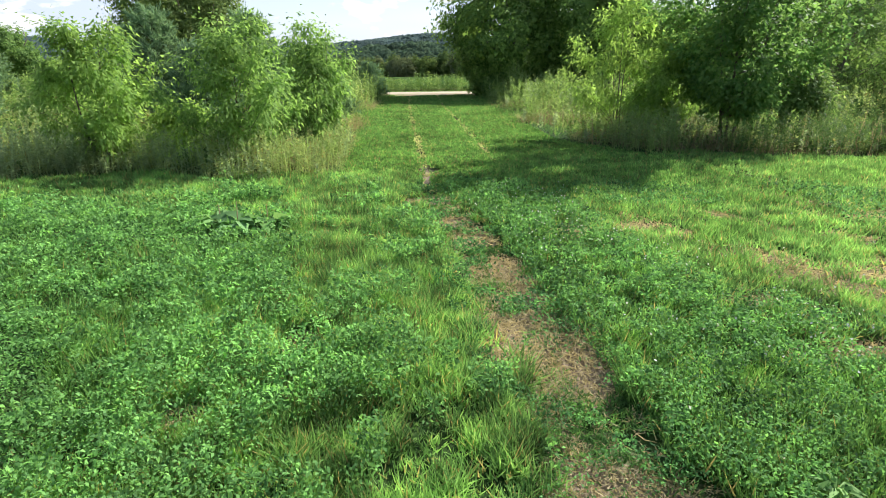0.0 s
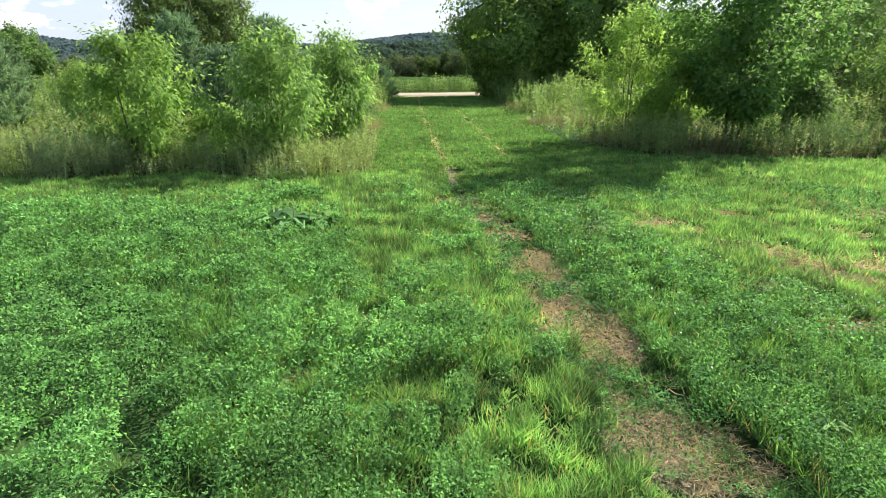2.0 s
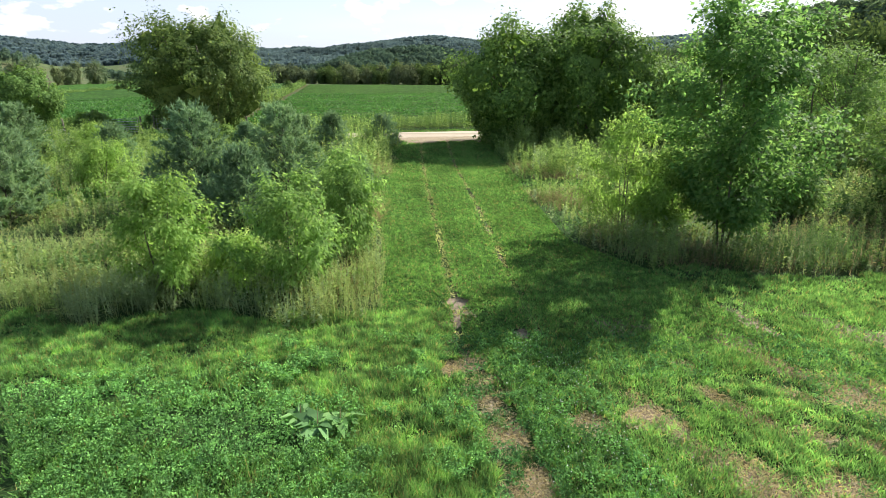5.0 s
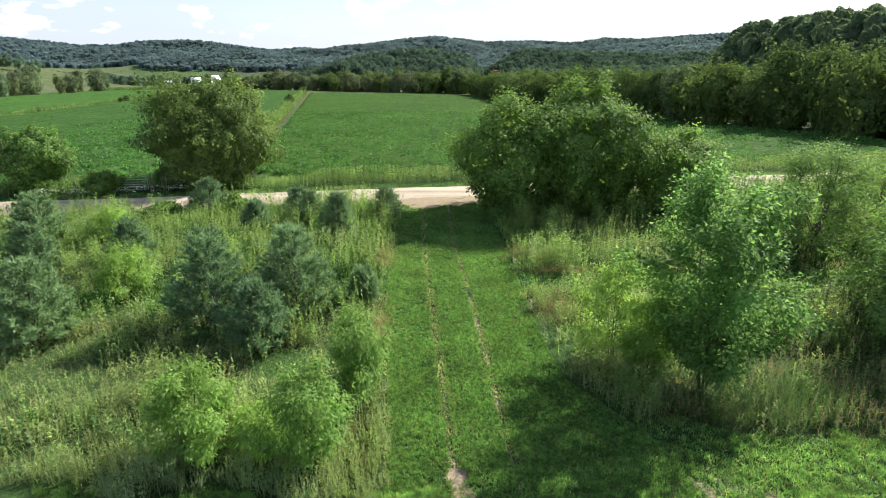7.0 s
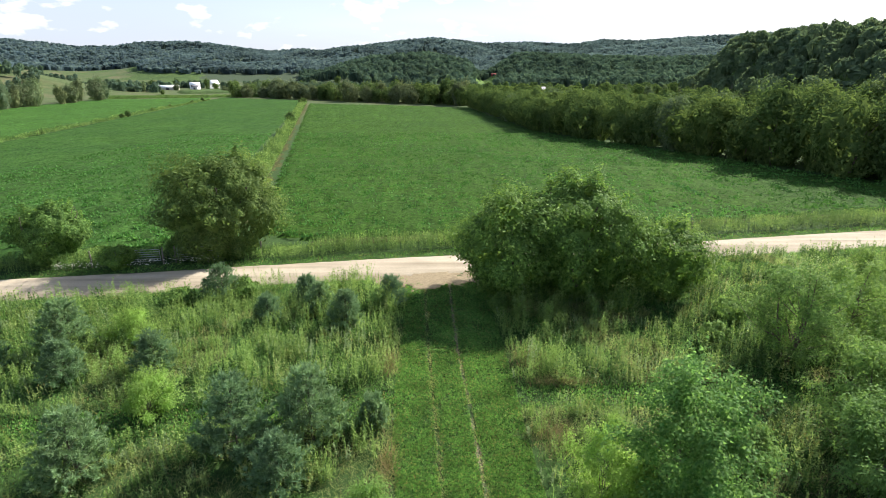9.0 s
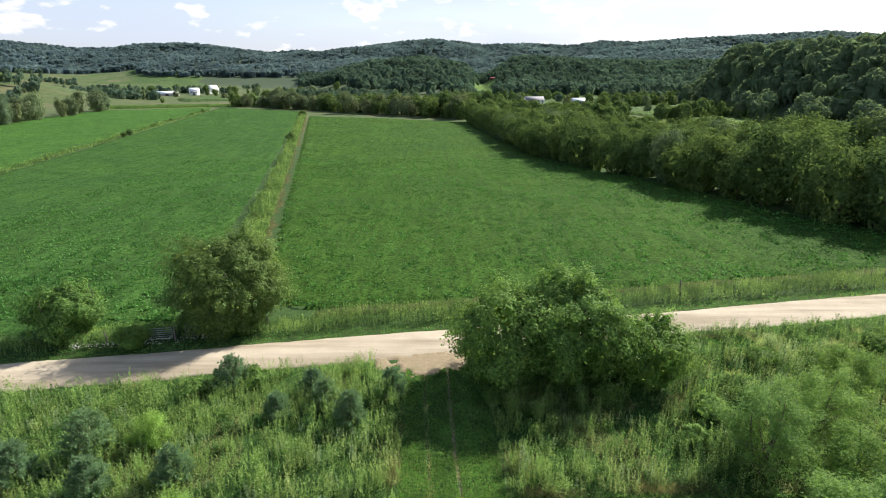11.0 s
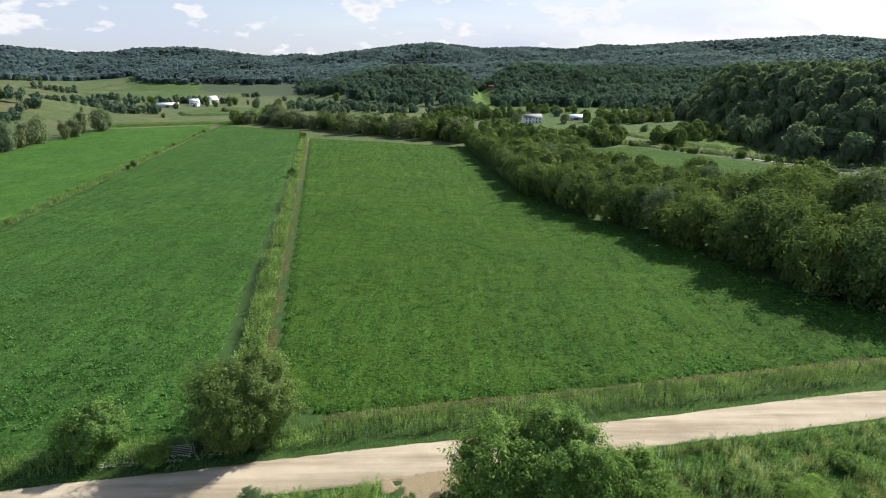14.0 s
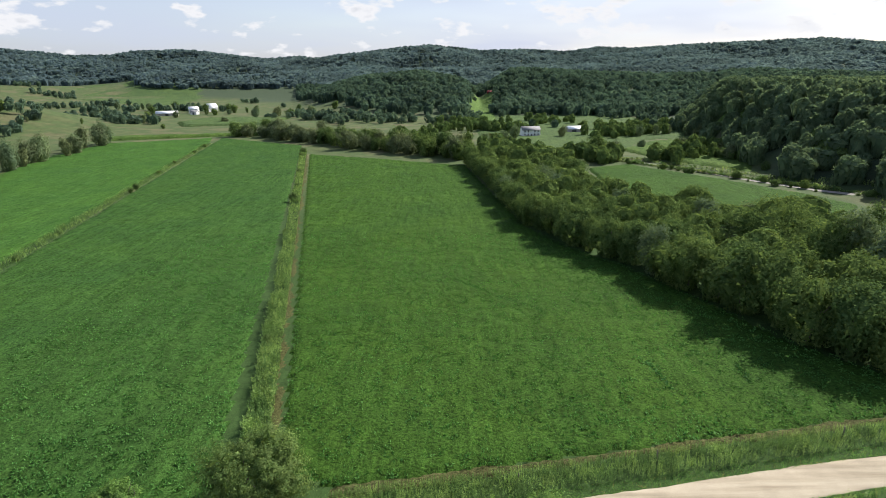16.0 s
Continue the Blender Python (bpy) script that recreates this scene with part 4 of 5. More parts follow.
def canopy(name, pts, height, radius, mat, seed, label, rings=(9, 5), leaves=0, leaf=0.5, middle=0.45, ragged=0.05):
    """Closed woods seen from afar: every tree a lobed dome of overlapping leafy facets, joined into one mesh."""
    rng = np.random.RandomState(seed)
    n = len(pts)
    hs, rs = height * rng.uniform(0.70, 1.25, n), radius * rng.uniform(0.72, 1.28, n)
    base = np.stack([pts[:, 0], pts[:, 1], land(pts[:, 0], pts[:, 1])], -1)
    B = unit(rng.normal(size=(n, 6, 3)) + np.array((0, 0, 0.35)))
    wb = rng.uniform(0.5, 1.0, (n, 6))

    def spread(d):
        bump = (np.exp((np.einsum("nkj,nlj->nkl", d, B) - 1) * 7) * wb[:, None]).max(-1)
        r = 0.66 + 0.36 * bump
        flank = rs[:, None] * np.where(d[..., 2] > 0, 1.0, (1 + 0.7 * d[..., 2]) / np.maximum(np.hypot(d[..., 0], d[..., 1]), 0.4))
        size = np.stack([flank, flank, np.where(d[..., 2] > 0, hs[:, None] * (1 - middle), hs[:, None] * middle * 2.3)], -1)
        lift = np.zeros((n, 1, 3))
        lift[:, 0, 2] = hs * middle
        return base[:, None] + lift + d * r[..., None] * size

    V, F = shell_tris(*rings, -0.55)
    turn = rng.uniform(0, 6.28, n)
    c, q = np.cos(turn)[:, None], np.sin(turn)[:, None]
    d = np.stack([V[:, 0] * c - V[:, 1] * q, V[:, 0] * q + V[:, 1] * c, np.broadcast_to(V[:, 2], (n, len(V)))], -1)
    T = spread(d)[:, F].reshape(-1, 3, 3)
    mid = T.mean(1, keepdims=True)
    T = mid + (T - mid) * 1.15 + rng.normal(size=T.shape) * ragged * radius
    out = [T]
    if leaves:
        d = unit(rng.normal(size=(n, leaves, 3)) + np.array((0, 0, 0.15)))
        d[..., 2] = np.maximum(d[..., 2], -0.55)
        P = (spread(d) + rng.normal(size=d.shape) * 0.08 * radius).reshape(-1, 3)
        d = d.reshape(-1, 3)
        A = unit(d + rng.normal(size=d.shape) * 0.5 + np.array((0, 0, 0.3)))
        D = rng.normal(size=d.shape)
        D = unit(D - 0.85 * A * (D * A).sum(-1, keepdims=True))
        L = leaf * rng.uniform(0.6, 1.35, len(P))
        out.append(blade_tris(P - D * L[:, None] * 0.4, D, L, L * 0.85, rng, 0.1, aim=A))
    stuff(name, quads(name, np.concatenate(out), MAT[mat]), label, "woods")


def belt():
    west, east = np.array(EAST_EDGE), [(66, 300), (62, 268), (58, 222), (70, 190), (98, 172), (118, 155), (128, 138), (132, 118), (136, 100), (142, 84), (150, 70)]
    poly = [tuple(p) for p in EAST_EDGE[1:]] + [(110, 64), (150, 62)] + east[::-1]
    got = []
    edge = [(x + 2.6, y + 1.2) for x, y in EAST_EDGE[1:]]
    for (ax, ay), (bx, by) in zip(edge[:-1], edge[1:]):
        n = max(1, int(math.hypot(bx - ax, by - ay) / 5.2))
        got += [(ax + (bx - ax) * i / n, ay + (by - ay) * i / n) for i in range(n)]
    for _ in range(6000):
        x, y = rngw.uniform(8, 150), rngw.uniform(62, 302)
        if len(got) < 130 and inside(np.array([x]), np.array([y]), poly)[0] and all((x - a) ** 2 + (y - b) ** 2 > 6.2 ** 2 for a, b in got):
            got.append((x, y))
    depth = np.random.RandomState(78)
    bx, by = depth.uniform(8, 150, 4200), depth.uniform(62, 302, 4200)
    back = inside(bx, by, poly) & (line_gap(bx, by, EAST_EDGE) > 7)
    canopy("belt_woods", np.stack([bx[back], by[back]], -1)[:260], 10.0, 4.6, "woods", 55, "inner trees of the belt beside the field", (16, 8), 400, 0.42, 0.58)
    for k, (x, y) in enumerate(got):
        dark = (x > 84 and y < 118 and y > 84) or rngw.rand() < 0.08
        src = DARKS[k % 3] if dark else VARIANTS[k % 5]
        s = rngw.uniform(0.78, 1.18) * float(np.interp(y, [85, 130, 190], [1.65, 1.40, 1.05]))
        plant(src, x + rngw.uniform(-1, 1), y + rngw.uniform(-1, 1), s * (1.12 if dark else 1), rngw.uniform(0.88, 1.1), "belt of trees beside the field")


belt()
# trees along the far end of the fields
for k in range(81):
    f = (k // 3) / 26
    x, y = -152 + 164 * f + rngw.uniform(-4, 4), 434 - 130 * f + rngw.uniform(-4, 4)
    if f < 0.42 and rngw.rand() < 0.35:
        continue
    plant(PALES[k % 3] if f < 0.4 or k % 5 == 0 else FAR_TREES[k % 5], x, y + 5 + 8 * (k % 3), rngw.uniform(0.8, 1.15 + 0.5 * f), rngw.uniform(0.85, 1.2), "trees at the far end of the fields")
for x, y, s in ((-60, 358, 1.2), (-48, 352, 0.9), (-20, 334, 1.1), (-120, 415, 1.1), (-105, 402, 1.2), (-128, 432, 1.25)):
    plant(PALES[int(s * 10) % 3], x, y, 1.25 * s, 1.1, "trees at the far end of the fields")
# hedgerow of the far western field
for k in range(13):
    f = k / 12
    x, y = -214 - 24 * f + rngw.uniform(-4, 4), 240 + 150 * f + rngw.uniform(-5, 5)
    plant(DARKS[k % 3] if k % 3 == 0 else PALES[k % 3], x, y, rngw.uniform(1.1, 1.9), 0.85, "western hedgerow trees")
# single trees round the houses and farm
for x, y, s in ((54, 408, 1.5), (92, 420, 1.0), (84, 330, 1.15), (92, 324, 1.3), (99, 318, 1.1), (128, 352, 0.9), (150, 420, 1.0), (166, 428, 1.1), (178, 436, 1.05), (140, 300, 0.7), (158, 300, 0.9),
                (-300, 640, 0.8), (-286, 690, 1.5), (-262, 720, 1.2), (-246, 720, 1.0), (-332, 640, 1.1), (-360, 770, 1.2), (-400, 780, 1.2), (-420, 800, 1.1), (-450, 790, 1.2), (-210, 640, 1.3),
                (-190, 660, 1.5), (-170, 640, 1.4), (-150, 660, 1.2), (-180, 720, 1.4), (-130, 700, 1.1), (-345, 470, 0.6), (-372, 480, 0.9), (-392, 486, 0.8), (-318, 498, 0.6), (-250, 505, 0.7),
                (-152, 446, 1.7), (-140, 450, 1.5), (-160, 436, 1.3), (-128, 448, 1.6), (-100, 470, 1.1), (-338, 655, 1.0), (-352, 690, 1.2), (-270, 676, 1.2), (-318, 735, 1.3), (-283, 760, 1.3), (-258, 690, 0.9), (-228, 700, 1.2), (-215, 560, 0.9), (-296, 560, 1.0), (46, 400, 1.1), (36, 396, 0.9), (120, 470, 1.0), (134, 474, 1.1), (186, 420, 1.2), (190, 405, 1.1), (150, 345, 0.9), (168, 330, 0.8), (160, 268, 0.6), (30, 380, 1.0), (18, 372, 1.0), (6, 380, 1.1), (-6, 376, 0.9), (-90, 690, 1.1), (-70, 700, 0.9)):
    k = int(abs(x * 7 + y))
    plant((FAR_TREES + DARKS + PALES)[k % 11], x, y, s * rngw.uniform(0.75, 1.15), rngw.uniform(0.8, 1.25), "trees round the far houses and farm")
for src in VARIANTS + FAR_TREES + DARKS + PALES + SMALLS:                     # the first of each kind stands in the wood too
    x, y = rngw.uniform(70, 100), rngw.uniform(120, 160)
    src.location = (x, y, float(land(x, y)) - 0.1)


def road_hedge():
    """Bushes and rough growth along the back road."""
    for k in range(30):
        f = rngw.rand()
        x, y = 96 + 84 * f, 312 - 118 * f + rngw.uniform(-4, 2)
        plant(SMALLS[k % 3], x - 5 + rngw.uniform(-3, 3), y - 4, 0.12 + 0.42 * rngw.rand() ** 2, rngw.uniform(1.0, 1.8), "bushes along the back road", "low bush beside the back road", "bush")


road_hedge()


def road_growth():
    """Rank weeds and low scrub on both sides of the back road."""
    rng = np.random.RandomState(89)
    f, side = rng.rand(2600), np.where(rng.rand(2600) < 0.7, -1.0, 1.0)
    x, y = 96 + 90 * f, 312 - 118 * f
    off = 3.5 + 4.0 * rng.rand(2600)
    x, y = x + side * off * 0.8, y + side * off * 0.6
    h = 0.5 + 1.9 * vnoise(x, y, 5.0, 87) * rng.uniform(0.6, 1.2, 2600)
    mixed_weeds("roadside_weeds", x, y, h, "rank weeds and low scrub beside the back road", 88, 8, 0.5, 0.3, ("bramble", "woods", "weeds"))



def wood_points(az0, az1, r0, r1, step, seed, test):
    rng = np.random.RandomState(seed)
    n = int(radians(az1 - az0) * (r1 * r1 - r0 * r0) / 2 / (step * step))
    az, r = np.radians(rng.uniform(az0, az1, n)), np.sqrt(rng.uniform(r0 * r0, r1 * r1, n))
    x, y = r * np.sin(az), r * np.cos(az)
    ok = test(x, y)
    return np.stack([x[ok], y[ok]], -1)


in_hill = lambda x, y: wooded(x, y) & (np.hypot(x, y) < 700)
canopy("hill_woods", wood_points(22.5, 50, 240, 600, 6.8, 1, in_hill), 12.5, 5.0, "dark_woods", 51, "steep wooded hill of dark broad-leaved trees", (12, 7), 200, 0.5, 0.60, 0.10)
# slopes, ridges and far groves below carry the bluish colours with painted haze
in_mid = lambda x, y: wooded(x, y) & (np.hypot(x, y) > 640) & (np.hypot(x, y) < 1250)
canopy("hill_woods", wood_points(-14, 45, 640, 1250, 9.8, 2, in_mid), 12.5, 5.6, "haze_tinted_woods", 52, "wooded slopes across the valley", (8, 4), ragged=0.11, middle=0.62)
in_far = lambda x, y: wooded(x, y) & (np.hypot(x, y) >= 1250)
canopy("hill_woods", wood_points(-42, 43, 1100, 2380, 13.5, 3, in_far), 12.0, 9.2, "haze_tinted_ridge", 53, "distant ridges covered in woods", (6, 3), ragged=0.11, middle=0.66)
scrub = lambda x, y: (vnoise(x, y, 70, 21) > 0.64) & ~wooded(x, y) & ~inside(x, y, HILL_HAY)
canopy("valley_scrub", wood_points(-45, 4, 540, 1500, 14.0, 4, scrub), 8.5, 4.6, "haze_tinted_woods", 54, "scattered groves on the valley slopes", (8, 4), ragged=0.13)
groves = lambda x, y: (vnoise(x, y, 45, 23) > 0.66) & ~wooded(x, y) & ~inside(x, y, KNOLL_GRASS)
canopy("valley_scrub", wood_points(4, 26, 500, 690, 11.0, 5, groves), 9.0, 4.6, "haze_tinted_woods", 56, "groves and hedges round the eastern farm", (8, 4), 60, 0.9, ragged=0.12)

# groves between the belt and the wooded hill
rngg = np.random.RandomState(88)
GROVES = ((56, 464, 16, 9), (44, 482, 14, 7), (88, 300, 9, 5), (97, 308, 6, 4), (150, 450, 12, 9), (160, 440, 10, 6), (187, 476, 14, 9), (126, 304, 9, 5), (140, 322, 8, 5), (24, 520, 14, 8), (5, 470, 12, 6),
          (99, 547, 22, 10), (182, 254, 7, 4), (208, 276, 10, 6), (150, 470, 14, 9), (165, 345, 8, 6), (-22, 420, 14, 6), (40, 350, 14, 8), (30, 330, 10, 6), (84, 318, 12, 7), (160, 300, 9, 6), (128, 420, 14, 8), (196, 300, 9, 6))
pts = np.concatenate([np.stack([gx + rngg.normal(size=n) * s * 0.6, gy + rngg.normal(size=n) * s * 0.6], -1) for gx, gy, s, n in [(a, b, c * 1.1, int(d * 1.9)) for a, b, c, d in GROVES]])
canopy("valley_scrub", pts, 8.5, 4.2, "woods", 57, "groves of broad-leaved trees behind the belt", (10, 5), 240, 0.55, ragged=0.10)

# ---- grass, clover and weeds ----
def strip_points(y0, y1, x0, x1, density, rng):
    """Even random points in a strip; x0 and x1 are functions of y."""
    n = int(density * (y1 - y0) * max(0.0, float(x1((y0 + y1) / 2) - x0((y0 + y1) / 2))))
    y = rng.uniform(y0, y1, n)
    return x0(y) + (x1(y) - x0(y)) * rng.rand(n), y


view_l = lambda y: -(0.86 * y + 1.6)
view_r = lambda y: 0.86 * y + 1.6
rut_a = lambda y: rut_x(y, RUT_A)
rut_b = lambda y: rut_x(y, RUT_B)
alfalfa_edge = lambda x, y: rut_a(y) - 0.35 - 1.5 * vnoise(x, y, 1.3, 31) - 0.9 * vnoise(x, y, 0.25, 30) - 0.8 * vnoise(x, y, 0.03, 60) - 0.9 * sstep(5, 8, y)
LAWN_LEFT = lambda x: 10.45 + 1.1 * (vnoise(x, 0 * x, 1.5, 32) - 0.5) + 0.6 * (vnoise(x, 0 * x, 0.35, 75) - 0.5)
LAWN_RIGHT = lambda x: 13.6 - 0.25 * np.clip(np.asarray(x) - 6, 0, 3) + 1.0 * (vnoise(x, 0 * x, 1.5, 33) - 0.5) + 0.5 * (vnoise(x, 0 * x, 0.35, 76) - 0.5)


def low_leaves(name, keep, height, leaf, cover, mat, label, category, seed, wide=0.55, y0=1.2, y1=9.2, tall=0.0):
    """Leafy ground cover: small leaves fill an uneven canopy; they are coarser further off."""
    rng = np.random.RandomState(seed)
    out = []
    for a in np.arange(y0, y1, 0.5):
        b = min(y1, a + 0.5)
        s = leaf + 0.0046 * a
        x, y = strip_points(a, b, view_l, view_r, cover / (0.5 * wide * s * s), rng)
        ok = keep(x, y) & (rng.rand(len(x)) > bare(x, y) * 0.95)
        x, y = x[ok], y[ok]
        lump = 0.55 * vnoise(x, y, 0.20, 34 + seed) + 0.3 * vnoise(x, y, 0.6, 35 + seed) + 0.15 * vnoise(x, y, 2.0, 36 + seed)
        dense = vnoise(x, y, 0.13, 37 + seed) + 0.9 * (lump - 0.3)
        ok = dense > 0.47 + 0.3 * rng.rand(len(x)) - 0.15
        x, y, lump = x[ok], y[ok], lump[ok]
        top = height * (0.35 + 1.3 * lump) + tall * (rng.rand(len(x)) < 0.03)
        z = land(x, y) + top * (1 - 0.75 * rng.rand(len(x)) ** 1.6)
        D = rng.normal(size=(len(x), 3)) + np.array((0, 0, 0.35))
        L = s * rng.uniform(0.65, 1.35, len(x))
        out.append(leaf_quads(np.stack([x, y, z], -1), D, L, L * wide, rng, 0.1, 0.12, 0.55))
    stuff(name, quads(name, np.concatenate(out), MAT[mat]), label, category)


def blades(name, keep, height, width, density, mat, label, seed, y0=1.2, y1=13.8, left=view_l, right=view_r, clump=0.5, thin=0.06, lean=0.45):
    """Upright grass: thin blades in tufts, fewer and wider with distance."""
    rng = np.random.RandomState(seed)
    out = []
    for a in np.arange(y0, y1, 0.5):
        b = min(y1, a + 0.5)
        w = 1.5 * width + 0.0015 * a
        x, y = strip_points(a, b, left, right, density / (1 + thin * a * a * 0.5), rng)
        tuft = vnoise(x, y, 0.16, 41 + seed) * 0.6 + vnoise(x, y, 0.8, 42 + seed) * 0.4
        ok = keep(x, y) & ((mat == "straw") | (rng.rand(len(x)) > bare(x, y) * 1.0)) & (tuft > clump * rng.rand(len(x)) * 1.1)
        x, y, tuft = x[ok], y[ok], tuft[ok]
        h = height * (0.2 + 1.6 * tuft) * rng.uniform(0.55, 1.25, len(x))
        D = np.stack([rng.normal(size=len(x)) * lean, rng.normal(size=len(x)) * lean, np.ones(len(x))], -1)
        out.append(blade_tris(np.stack([x, y, land(x, y) - 0.01], -1), D, h, w * rng.uniform(0.8, 1.4, len(x)), rng, 0.2))
    stuff(name, quads(name, np.concatenate(out), MAT[mat]), label, "grass")


in_alfalfa = lambda x, y: (x < alfalfa_edge(x, y)) & (y < 7.7 + 1.4 * (vnoise(x, y, 1.6, 43) - 0.5) + 1.4 * (vnoise(x, y, 0.22, 40) - 0.5) + 1.4 * (vnoise(x, y, 0.03, 61) - 0.5))
in_fringe = lambda x, y: (x > alfalfa_edge(x, y) - 1.0 * vnoise(x, y, 0.4, 29) - 1.3 * vnoise(x, y, 0.03, 62) ** 2) & (x < rut_a(y) - 0.16 - 0.34 * vnoise(x, y, 0.3, 77) * (y < 8.5)) & (y < 10.6)
in_band = lambda x, y: (y > 6.6 + 1.2 * vnoise(x, y, 0.6, 39) + 1.2 * vnoise(x, y, 0.03, 63)) & (y < LAWN_LEFT(x)) & (x < rut_a(y) - 0.2)
in_mound = lambda x, y: (x > rut_a(y) + 0.14 + 0.3 * vnoise(x, y, 0.25, 64)) & (x < rut_b(y) + 0.02 + 0.4 * (vnoise(x, y, 0.9, 44) - 0.5)) & (y < 9.5)
in_right = lambda x, y: (x > rut_b(y) - 0.12) & (y < LAWN_RIGHT(x))
lane_l = lambda y: np.interp(y, [9, 11, 16, 21, 27.6, 33, 40], [-1.9, -1.9, -2.35, -3.0, -3.35, -3.3, -3.6])
lane_r = lambda y: np.interp(y, [9, 13, 16, 21, 26.7, 31, 40], [6.0, 5.0, 3.2, 2.9, 2.8, 2.6, 2.2])

low_leaves("alfalfa_plants", lambda x, y: in_alfalfa(x, y) | (in_fringe(x, y) & (vnoise(x, y, 0.35, 27) > 0.62)), 0.23, 0.017, 1.3, "alfalfa", "blue-green alfalfa and clover growing thickly over the old field", "alfalfa", 1, tall=0.12)
low_leaves("clover_plants", in_mound, 0.17, 0.014, 1.0, "clover", "deep green clover on the hump between the wheel tracks", "clover", 2, y1=9.5)
low_leaves("clover_plants", lambda x, y: in_right(x, y) & (vnoise(x, y, 1.1, 45) > 0.55), 0.09, 0.012, 0.5, "clover", "patches of clover in the worn grass", "clover", 3, y1=9.5)
low_leaves("track_clover", lambda x, y: (line_gap(x, y, RUT_A) < 0.6) & (vnoise(x, y, 0.22, 78) > 0.45), 0.05, 0.011, 1.1, "clover", "low clover creeping over the wheel track", "clover", 16, y1=9.5)
blades("field_grass", lambda x, y: in_alfalfa(x, y) & (vnoise(x, y, 1.2, 46) + 0.25 * sstep(5, 9, y) > 0.55), 0.26, 0.0045, 2200, "grass", "grass growing up through the alfalfa", 4, y1=9.2)
blades("lush_grass", lambda x, y: in_fringe(x, y) | in_band(x, y), 0.16, 0.0042, 9000, "bright_grass", "lush light green grass beside the wheel track", 5, y1=11.0, clump=0.6, thin=0.035)
blades("lush_grass", lambda x, y: in_mound(x, y), 0.16, 0.0045, 4200, "grass", "grass among the clover on the hump", 6, y1=10)
blades("lawn_grass", in_right, 0.115, 0.0036, 10500, "bright_grass", "yellow-green grass with worn tufts and bare patches", 7, y1=13.9, clump=0.98, left=lambda y: 0.5 + 0 * y)
blades("lawn_grass", lambda x, y: in_right(x, y) & (vnoise(x, y, 0.9, 47) > 0.5), 0.14, 0.0045, 4200, "grass", "darker green grass tufts", 8, y1=13.9, clump=0.7, left=lambda y: 0.5 + 0 * y)
blades("dead_grass", lambda x, y: bare(x, y) > 0.08 + 0.6 * vnoise(x, y, 0.03, 65), 0.06, 0.003, 5600, "straw", "dry clippings and straw along the wheel track", 9, y1=9, clump=0.2, lean=1.8)
blades("track_grass", lambda x, y: (line_gap(x, y, RUT_A) < 0.62) & (vnoise(x, y, 0.3, 28) > 0.36), 0.055, 0.0035, 11000, "grass", "sparse green tufts in the wheel track", 12, y1=9.5, clump=0.3, lean=0.8)
for mat, share, seed, label in (("lane_grass", 3400, 10, "short mown grass of the lane"), ("grass", 900, 17, "longer blades among the mown grass of the lane")):
    blades("lane_grass", lambda x, y: (y > 8.6) & (np.minimum(line_gap(x, y, RUT_A), line_gap(x, y, RUT_B)) > 0.16 * vnoise(x, y, 0.4, 85)), 0.09, 0.010, share, mat, label, seed, y0=8.6, y1=40.5, left=lambda y: lane_l(y) - 0.2, right=lambda y: lane_r(y) + 0.2, clump=0.4, thin=0.008, lean=0.6)
blades("verge_grass", lambda x, y: (np.abs(y - 24.6 - 0.13 * np.minimum(x, 0)) < 1.2) & ((x > 2.5) | (x < -3.2)), 0.16, 0.02, 450, "lane_grass", "mown cross path through the meadow", 11, y0=20, y1=26.5,
       left=lambda y: -26 + 0 * y, right=lambda y: 32 + 0 * y, thin=0.004)


def weed_stalks(name, xs, ys, hs, mat, label, seed, per=10, leaf=0.17, wide=0.045, stalk=0.016):
    """Tall weeds: leafy stalks, the leaves spread round each stem and rising to its tip."""
    rng = np.random.RandomState(seed)
    n = len(xs)
    base = np.stack([xs, ys, land(xs, ys)], -1)
    tilt = np.stack([rng.normal(size=n) * 0.13, rng.normal(size=n) * 0.13, np.ones(n)], -1)
    f = (np.arange(per) + rng.rand(n, per)) / per
    P = base[:, None] + tilt[:, None] * (hs[:, None] * (0.12 + 0.86 * f))[..., None]
    a = rng.uniform(0, 2 * math.pi, (n, per))
    D = np.stack([np.cos(a), np.sin(a), 0.45 + 0.9 * f], -1)
    L = leaf * (1.15 - 0.55 * f) * rng.uniform(0.7, 1.3, (n, per)) * (0.6 + 0.5 * hs[:, None])
    Q = blade_tris(P.reshape(-1, 3), D.reshape(-1, 3), L.ravel(), wide * rng.uniform(0.7, 1.4, n * per) * (0.7 + 0.4 * np.repeat(hs, per)), rng, 0.3, level=0.45)
    stem = blade_tris(base, tilt, hs * 1.02, stalk, rng, 0)
    stuff(name, quads(name, np.concatenate([Q, stem]), MAT[mat]), label, "weeds")


def meadow_ok(x, y):
    """The uncut meadow between the lawn and the road, without lane and cross path."""
    path = np.abs(y - 24.6 - 0.13 * np.minimum(x, 0)) < 1.05
    left = (x < lane_l(y) - 0.1) & (y > LAWN_LEFT(x)) & ~(path & (x > -24))
    right = (x > lane_r(y) + 0.15) & (y > np.where(x > 4.5, LAWN_RIGHT(x), 13.2)) & ~(path & (x < 31))
    apron = np.hypot((x + 2.0) / 4.6, (y - 41.0) / 2.8) < 1
    return (left | right) & (y < road_y(x) - ROAD_HALF - 0.5) & ~apron


